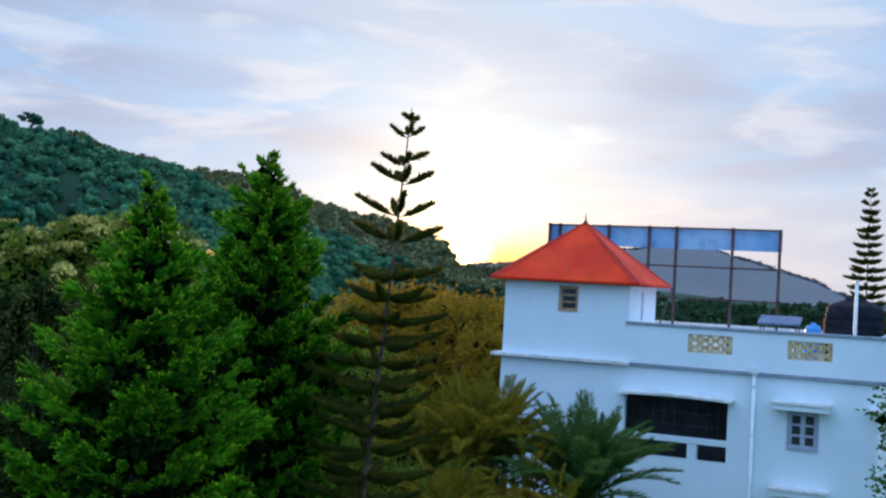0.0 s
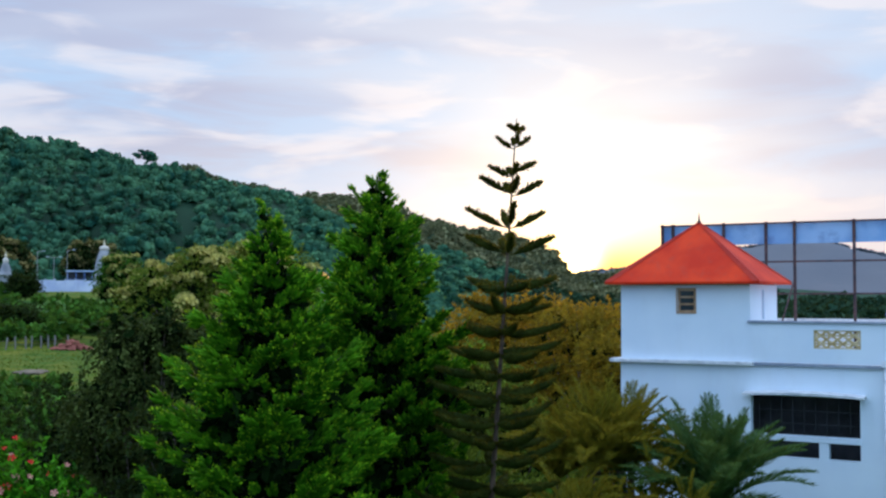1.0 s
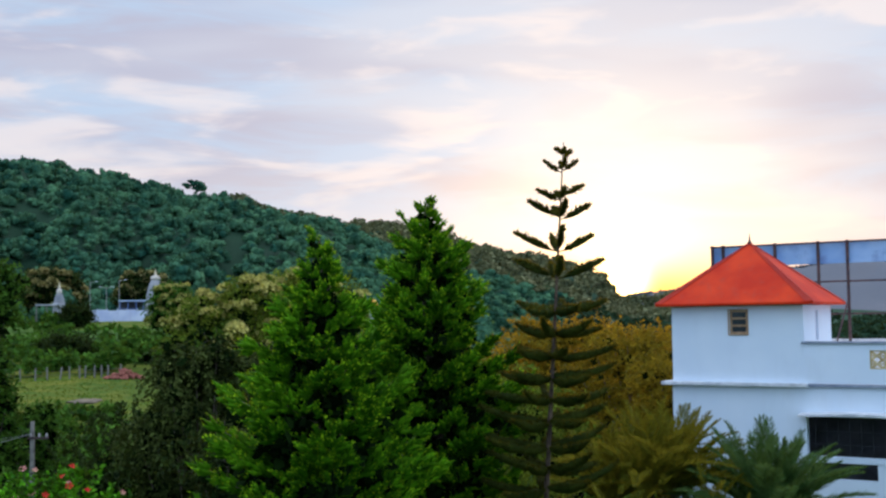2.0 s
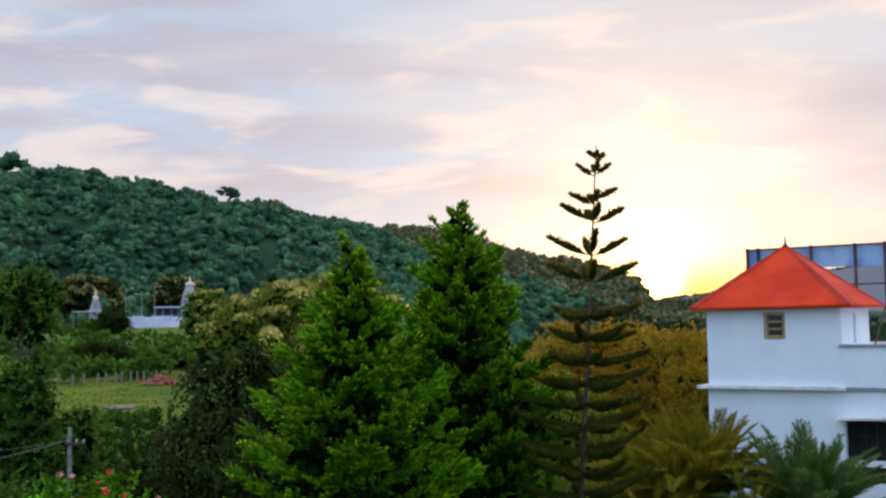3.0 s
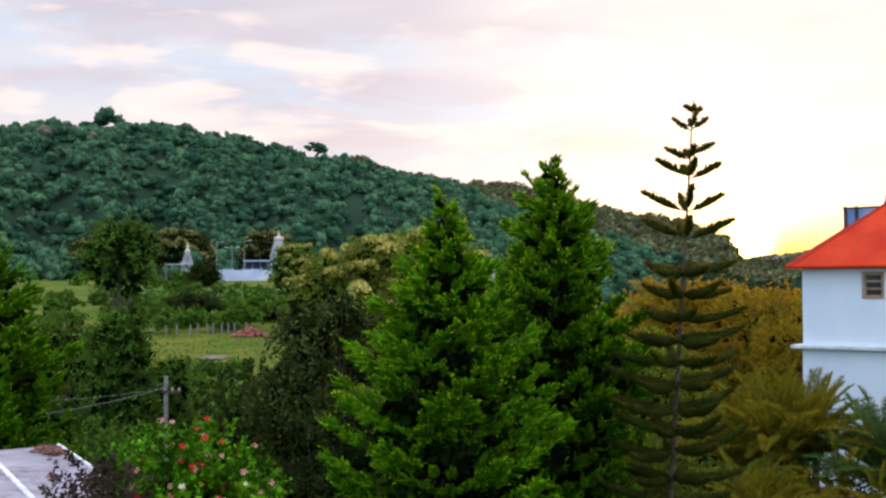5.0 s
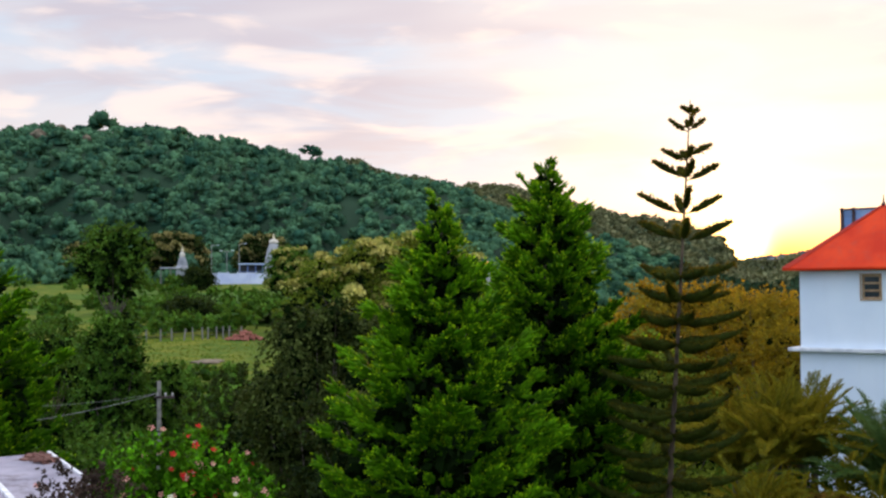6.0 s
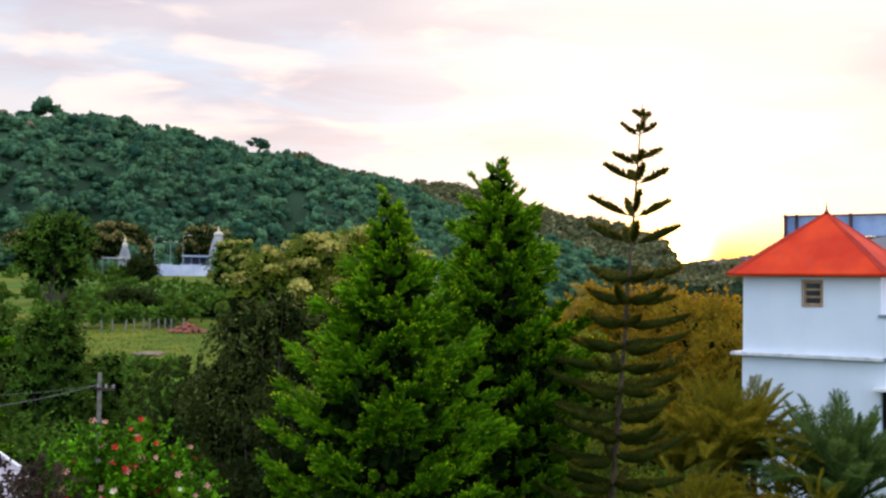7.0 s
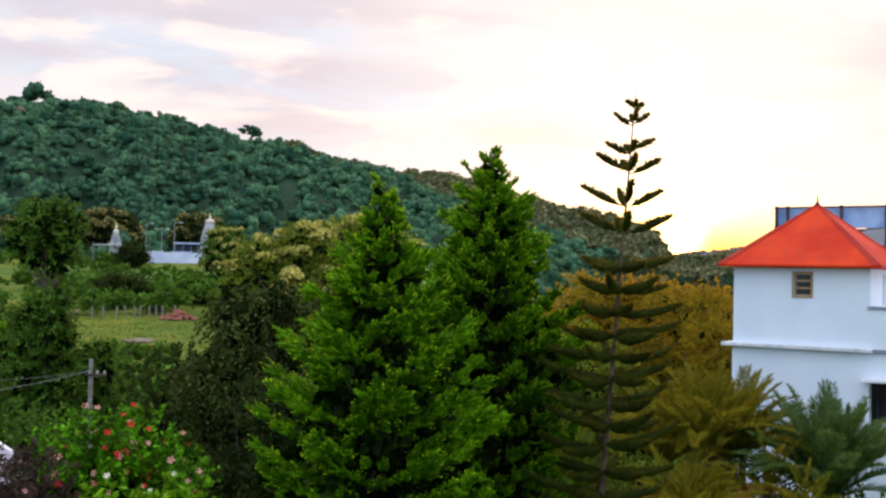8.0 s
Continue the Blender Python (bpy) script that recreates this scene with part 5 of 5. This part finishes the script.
def build_garden():
    bush("hibiscus_bush", -22.0, 20.3, 8.15, 5.4, 1.75, 1.2, "large green hibiscus bush with red and pink flowers", 61, M_BRIGHT, 0.115, 30000,
         ((RED, 100, "red_flower"), (PINK, 90, "pink_flower")))
    bush("hibiscus_bush", -18.9, 19.8, 7.75, 4.8, 0.8, 0.8, "smaller green hibiscus bush with red flowers", 62, M_BRIGHT, 0.10, 11000, ((RED, 14, "red_flower"), (PINK, 8, "pink_flower")))
    bush("purple_bush", -25.9, 19.0, 8.0, 5.6, 0.95, 0.7, "dark purple-brown leaved bush beside the tin roof", 63, M_PURPLE, 0.075, 22000, ((PINK, 5, "pink_flower"),))
    bush("leafy_shrub", -20.2, 13.0, 8.25, 6.3, 1.15, 0.8, "bright green shrub with small white flowers", 64, M_FRESH, 0.12, 12000, ((CREAM, 30, "white_flower"),))
    bush("leafy_shrub", -25.0, 26.0, 5.2, 2.0, 2.2, 1.5, "low green shrubbery behind the tin roof", 65, M_BROAD, 0.14, 12000)
    bush("leafy_shrub", -19.5, 33.0, 5.2, 1.0, 3.2, 1.6, "green shrubbery below the electric pole", 66, M_BROAD, 0.15, 14000)
    bush("leafy_shrub", -18.0, 46.0, 7.4, 1.0, 3.4, 2.0, "dark green bushes behind the electric pole", 67, M_BROAD_DARK, 0.18, 15000)
    bush("leafy_shrub", -26.0, 48.0, 5.2, 0.5, 4.5, 2.0, "tangled green bushes below the meadow", 68, M_BROAD, 0.18, 16000)
    bush("leafy_shrub", 10.6, 27.6, 6.2, 2.0, 1.7, 1.0, "dark green shrub under the palm fronds", 79, M_BROAD, 0.14, 8000)
    bush("leafy_shrub", 13.6, 27.8, 6.0, 2.0, 2.6, 1.2, "low dark green shrubbery in front of the house", 69, M_BROAD, 0.14, 11000)
    bush("leafy_shrub", 9.4, 26.8, 6.2, 2.0, 1.9, 1.0, "low olive shrubbery under the palms, tinted warm with glare", 70, M_GLARE_OLIVE, 0.13, 9000)
    bush("leafy_shrub", 1.5, 25.0, 6.7, 2.0, 2.2, 1.0, "low green shrubbery behind the araucaria trunk", 72, M_LIME, 0.13, 9000)
    # shed with a weathered tin roof
    cx, cy = -11.5, 22.6
    s = empty("shed", pose(cx, cy, 0, 0, 0, -53), "shed with pale weathered tin sheet roof", "shed")
    part("wall", boxed(-1.2, 5.0, -5.0, -0.25, -0.1, 7.25), M_CONCRETE, s)
    for i in range(6):
        bm = bmesh.new()
        x0, n = -1.5 + i * 1.1, 22
        prev = None
        for k in range(n + 1):
            x = x0 + 1.12 * k / n
            z = 7.36 + 0.012 * math.sin(k / n * 2 * math.pi * 7) + 0.006 * (i % 2)
            row = [bm.verts.new((x, -5.3, z)), bm.verts.new((x, 0.0, z + 0.06))]
            if prev:
                bm.faces.new((prev[0], row[0], row[1], prev[1]))
            prev = row
        bmesh.ops.solidify(bm, geom=bm.faces[:], thickness=0.006)
        part("roof_sheet", bm, M_TIN, s)
    part("edge_trim", boxed(-1.55, 5.1, 0.005, 0.07, 7.38, 7.46, bevel=0.01), M_LEDGE, s, "white roof edge trim")
    # broken tiles lying on the tin roof
    rng = np.random.default_rng(81)
    me = bpy.data.meshes.new("tile_piece")
    bm = boxed(-0.11, 0.11, -0.07, 0.07, -0.02, 0.02, bevel=0.006)
    bm.to_mesh(me)
    bm.free()
    me.materials.append(M_TILE)
    heap = empty("broken_tiles", s.matrix_basis @ Matrix.Translation((0, 0, 7.44)), "row of broken brown tiles lying on the tin roof", "tiles")
    for k in range(34):
        ob = new("tile_piece", me)
        ob.parent = heap
        ob.matrix_basis = pose(rng.uniform(-1.2, 0.2), -0.35 + rng.normal() * 0.13, rng.uniform(-0.02, 0.06), rng.normal() * 12, rng.normal() * 12, rng.uniform(0, 180))
    part("roof_ridge", boxed(-1.5, 5.0, -1.55, -1.45, 7.40, 7.46, bevel=0.01), M_LEDGE, s, "pale strip across the roof")
    # electric pole and wires
    px, py = polar(-22.35, 45.0)
    p = empty("electric_pole", pose(px, py, 0), "grey concrete electric pole with short crossarm", "pole")
    bm = boxed(-0.10, 0.10, -0.09, 0.09, -0.2, 7.5, bevel=0.02)
    for v in bm.verts:
        k = 1 - 0.35 * max(0, v.co.z) / 7.5
        v.co.x, v.co.y = v.co.x * k, v.co.y * k
    part("post", bm, M_POLE, p)
    part("crossarm", boxed(-0.12, 0.65, -0.14, -0.075, 6.86, 6.94), M_STEEL, p)
    for x in (-0.02, 0.3, 0.58):
        bm = lathe([(0.02, 0), (0.05, 0.02), (0.03, 0.06), (0.05, 0.08), (0.025, 0.13)], 10)
        bmesh.ops.translate(bm, verts=bm.verts[:], vec=(x, -0.108, 6.94))
        part("insulator", bm, M_CONCRETE, p)
    part("clamp", boxed(-0.10, 0.10, -0.08, 0.08, 5.55, 5.62), M_STEEL, p)
    part("clamp", boxed(-0.30, -0.085, -0.03, 0.03, 5.1, 5.5), M_STEEL, p)
    for (az, dist, z0), z1, sag, r in (((-36.0, 37.0, 6.9), 7.05, 0.35, 0.011), ((-36.0, 44.0, 7.6), 7.05, 0.5, 0.006)):
        ex, ey = polar(az, dist)
        pts = []
        for k in range(21):
            u = k / 20
            pts.append((px + (ex - px) * u, py + (ey - py) * u - 0.1, z1 + (z0 - z1) * u - 4 * sag * u * (1 - u)))
        w = part_np("overhead_wire", *tube_path(pts, [r] * 21, 5), M_CABLE)
        tagged(w, "dark overhead wire strung from the electric pole", "wire")
    # yellow dome on a pillar between the cypresses
    x, y = polar(-6.05, 55.0)
    g = float(ground_height(x, y))
    d = empty("yellow_dome", pose(x, y, g), "small orange-yellow dome on a pale pillar", "dome")
    part("pillar", rodded((0, 0, -0.1), (0, 0, 11.85 - g), 0.14, 0.12, 12), M_CONCRETE, d)
    dome = lathe([(0.28, 0), (0.30, 0.05), (0.27, 0.16), (0.18, 0.26), (0.06, 0.31), (0.02, 0.36)], 18)
    bmesh.ops.translate(dome, verts=dome.verts[:], vec=(0, 0, 11.84 - g))
    part("dome", dome, M_YELLOW, d, smooth=True)


build_garden()


def build_meadow():
    rng = np.random.default_rng(71)
    # stone fence posts
    first = None
    for i, x in enumerate((-64.4, -62.9, -61.3, -60.1, -58.8, -58.1, -56.9, -56.0, -55.2, -53.5, -66.3, -68.2)):
        y = 157.7 + (x + 64.4) * 0.37
        z = float(ground_height(x, y))
        lean = 0.0 if i != 2 else 20
        m = pose(x, y, z - 0.1, rng.normal() * 2, lean + rng.normal() * 2, rng.uniform(0, 90)) @ Matrix.Diagonal((1, 1, rng.uniform(0.85, 1.1), 1))
        if first is None:
            first = new("fence_post", None)
            first.matrix_basis = m
            bm = boxed(-0.11, 0.11, -0.08, 0.08, 0, 1.9, bevel=0.03)
            part("stone", bm, M_POST, first)
            tagged(first, "rough grey stone fence post on the meadow", "fence post", "fence posts on the meadow")
        else:
            copy_thing(first, pose(x, y, z - 0.1, rng.normal() * 2, lean + rng.normal() * 2, rng.uniform(0, 90)))
    for z in (0.7, 1.25):
        pts = [(x, 157.6 + (x + 64.4) * 0.37, float(ground_height(x, 157.7 + (x + 64.4) * 0.37)) + z - 0.05 * math.sin(x * 2.2) ** 2) for x in np.linspace(-68, -53.5, 40)]
        tagged(part_np("fence_wire", *tube_path(pts, [0.012] * 40, 4), M_CABLE), "thin wire strung along the stone fence posts", "wire")
    x, y = polar(-25.4, 76)
    tagged(part("stake", rodded((x, y, float(ground_height(x, y)) - 0.2), (x + 0.05, y, float(ground_height(x, y)) + 1.3), 0.045, 0.035, 7), M_CONCRETE),
           "thin pale stake standing in the grass", "stake")
    # heap of bricks
    x0, y0 = -52.4, 160.0
    z0 = float(ground_height(x0, y0))
    heap = empty("brick_heap", pose(x0, y0, z0), "loose heap of red bricks on the meadow", "brick heap")
    me = bpy.data.meshes.new("brick")
    bm = boxed(-0.23, 0.23, -0.11, 0.11, -0.08, 0.08, bevel=0.01)
    bm.to_mesh(me)
    bm.free()
    me.materials.append(M_BRICK)
    for k in range(260):
        a, r = rng.uniform(0, 6.28), rng.uniform(0, 1) ** 0.6
        hh = max(0, (1 - r) * 1.5) * rng.uniform(0.2, 1)
        ob = new("brick", me)
        ob.parent = heap
        ob.matrix_basis = pose(3.0 * r * math.cos(a), 1.4 * r * math.sin(a), 0.05 + hh, rng.normal() * 25, rng.normal() * 25, rng.uniform(0, 180))
    # bare rock and boulders
    for name, x, y, sx, sy, sz, lab, lift in (("rock_outcrop", -48.0, 132.5, 1.7, 2.4, 0.35, "flat pale rock outcrop in the grass", 0.02),
                                              ("boulder", -224.4, 424.7, 3.0, 3, 3.0, "pale grey boulder on the wooded hill", 4.0),
                                              ("boulder", -230.5, 455.3, 2.0, 2, 1.6, "pale grey boulder on the wooded hill", 3.2),
                                              ("boulder", -211.7, 440.5, 1.8, 2, 1.6, "pale grey boulder on the wooded hill", 3.4),
                                              ("boulder", -35.9, 73.7, 0.6, 0.5, 0.5, "brown boulder in the grass behind the shed", 0.15),
                                              ("earth_mound", -107.5, 281.0, 4.6, 3.0, 1.7, "brown earth mound beside the temple wall", 1.0)):
        bm = bmesh.new()
        bmesh.ops.create_icosphere(bm, subdivisions=4, radius=1)
        for v in bm.verts:
            n = noise.noise(v.co * 1.6 + Vector((x, y, 0))) * 0.35 + noise.noise(v.co * 5 + Vector((y, x, 0))) * 0.10
            v.co = Vector((v.co.x * sx, v.co.y * sy, v.co.z * sz)) * (1 + n)
        ob = part(name, bm, M_ROCK if name != "earth_mound" else M_EARTH, smooth=True)
        ob.matrix_basis = pose(x, y, float(ground_height(x, y)) + lift)
        tagged(ob, lab, "rock" if name != "earth_mound" else "mound")


M_EARTH = surface("bare_earth", (0.11, 0.075, 0.04), (0.22, 0.15, 0.09), 0.5, 0.95, 0.5, 5)
build_meadow()


# ---- temple ----
def shikhara(parent, x, y, z, w, h, mat):
    """A curved temple tower in stepped tiers with ribbed cap, pot finial and niches."""
    bm = bmesh.new()
    tiers = 9
    for i in range(tiers):
        u = i / tiers
        r = w / 2 * (1 - 0.62 * u ** 1.9)
        z0, z1 = z + h * u, z + h * (i + 1) / tiers
        box(bm, x - r, x + r, y - r, y + r, z0, z1 - 0.12)
        box(bm, x - r * 1.06, x + r * 1.06, y - r * 1.06, y + r * 1.06, z1 - 0.12, z1)
        for dx, dy in ((0, -1), (1, 0), (0, 1), (-1, 0)):
            cx, cy = x + dx * r * 1.04, y + dy * r * 1.04
            k = r * 0.45
            box(bm, cx - (k if dx == 0 else 0.22), cx + (k if dx == 0 else 0.22), cy - (k if dy == 0 else 0.22), cy + (k if dy == 0 else 0.22), z0, z1 - 0.2)
    tower = part("tower", bm, mat, parent, "pale curved tiered tower")
    cap = lathe([(w * 0.22, 0), (w * 0.30, 0.2), (w * 0.31, 0.6), (w * 0.24, 1.0), (w * 0.08, 1.3)], 20)
    bmesh.ops.translate(cap, verts=cap.verts[:], vec=(x, y, z + h - 0.02))
    part("cap", cap, M_CREAM, tower, "cream ribbed cap")
    fin = lathe([(0.14, 0), (0.34, 0.3), (0.30, 0.55), (0.10, 0.8), (0.16, 0.95), (0.02, 1.6)], 14)
    bmesh.ops.translate(fin, verts=fin.verts[:], vec=(x, y, z + h + 1.22))
    part("finial", fin, M_GOLD, tower, "gold pot finial")


def build_temple():
    x, y = polar(-16.75, 300)
    g = 12.3
    t = empty("temple", pose(x, y, g, 0, 0, 17), "pale temple with curved tower and flat porch roof", "temple")
    part("sanctum_wall", boxed(-2.3, 2.3, -2.2, 2.4, -0.5, 4.4, bevel=0.03), M_TEMPLE, t)
    shikhara(t, 0.3, 0, 4.4, 4.1, 6.0, M_TEMPLE)
    part("porch_roof", boxed(-8.8, -1.9, -3.0, 2.4, 4.9, 5.25, bevel=0.04), M_TEMPLE_BLUE, t, "pale blue flat porch roof")
    part("porch_back_wall", boxed(-8.4, -2.35, 1.9, 2.1, -0.5, 4.9), M_RECESS_SHADE, t)
    for px in (-8.4, -6.4, -4.4, -2.6):
        part("column", rodded((px, -2.7, -0.5), (px, -2.7, 4.9), 0.16, seg=10), M_TEMPLE_DEEP, t)
    part("railing", boxed(-8.4, -2.5, -2.78, -2.64, 3.0, 3.15), M_TEMPLE_DEEP, t)
    part("plinth", boxed(-8.8, 2.6, -3.2, 2.6, -1.0, 1.2), M_TEMPLE, t)
    # compound wall
    c = empty("compound_wall", pose(*polar(-18.5, 292), 12.0, 0, 0, 18.5), "white compound wall in front of the temple", "wall")
    for k in range(6):
        x0 = -6.9 + k * 2.35
        part("wall_panel", boxed(x0 + 0.09, x0 + 2.26, -0.1, 0.1, -0.6, 3.0 + 0.12 * math.sin(k * 2.2)), M_COMPOUND, c)
        part("pillar", boxed(x0 - 0.14, x0 + 0.08, -0.16, 0.16, -0.6, 3.35, bevel=0.02), M_COMPOUND, c)
    # small shrine
    sx, sy = polar(-21.2, 286)
    s = empty("shrine", pose(sx, sy, 12.5, 0, 0, 21), "small white shrine with low porch", "shrine")
    part("shrine_wall", boxed(-1.3, 1.5, -1.3, 1.3, -0.5, 4.2), M_TEMPLE, s)
    shikhara(s, 0.2, 0, 4.2, 2.2, 2.3, M_TEMPLE)
    part("porch_roof", boxed(-5.2, 0.6, -2.2, 1.8, 3.6, 3.9, bevel=0.03), M_TEMPLE, s)
    for px in (-4.9, -2.6):
        part("column", rodded((px, -2.0, -0.5), (px, -2.0, 3.6), 0.13, seg=8), M_POST, s)
    # lamp posts
    for az, zt, arms in ((-19.75, 22.0, (1,)), (-19.0, 20.6, (-1, 1)), (-18.4, 22.4, (1,))):
        lx, ly = polar(az, 294)
        z0 = float(ground_height(lx, ly))
        p = empty("lamp_post", pose(lx, ly, z0, 0, 0, 19), "tall pale street lamp post near the temple", "lamp post", "lamp posts near the temple")
        h = zt - z0
        part("post", rodded((0, 0, -0.2), (0, 0, h), 0.085, 0.06, 8), M_CONCRETE, p)
        for a in arms:
            part("arm", rodded((0, 0, h - 0.05), (a * 1.2, 0, h + 0.15), 0.05, seg=6), M_CONCRETE, p)
            part("lamp_head", boxed(a * 1.5 - 0.4, a * 1.5 + 0.4, -0.15, 0.15, h + 0.08, h + 0.22, bevel=0.04), M_PIPE, p)


build_temple()
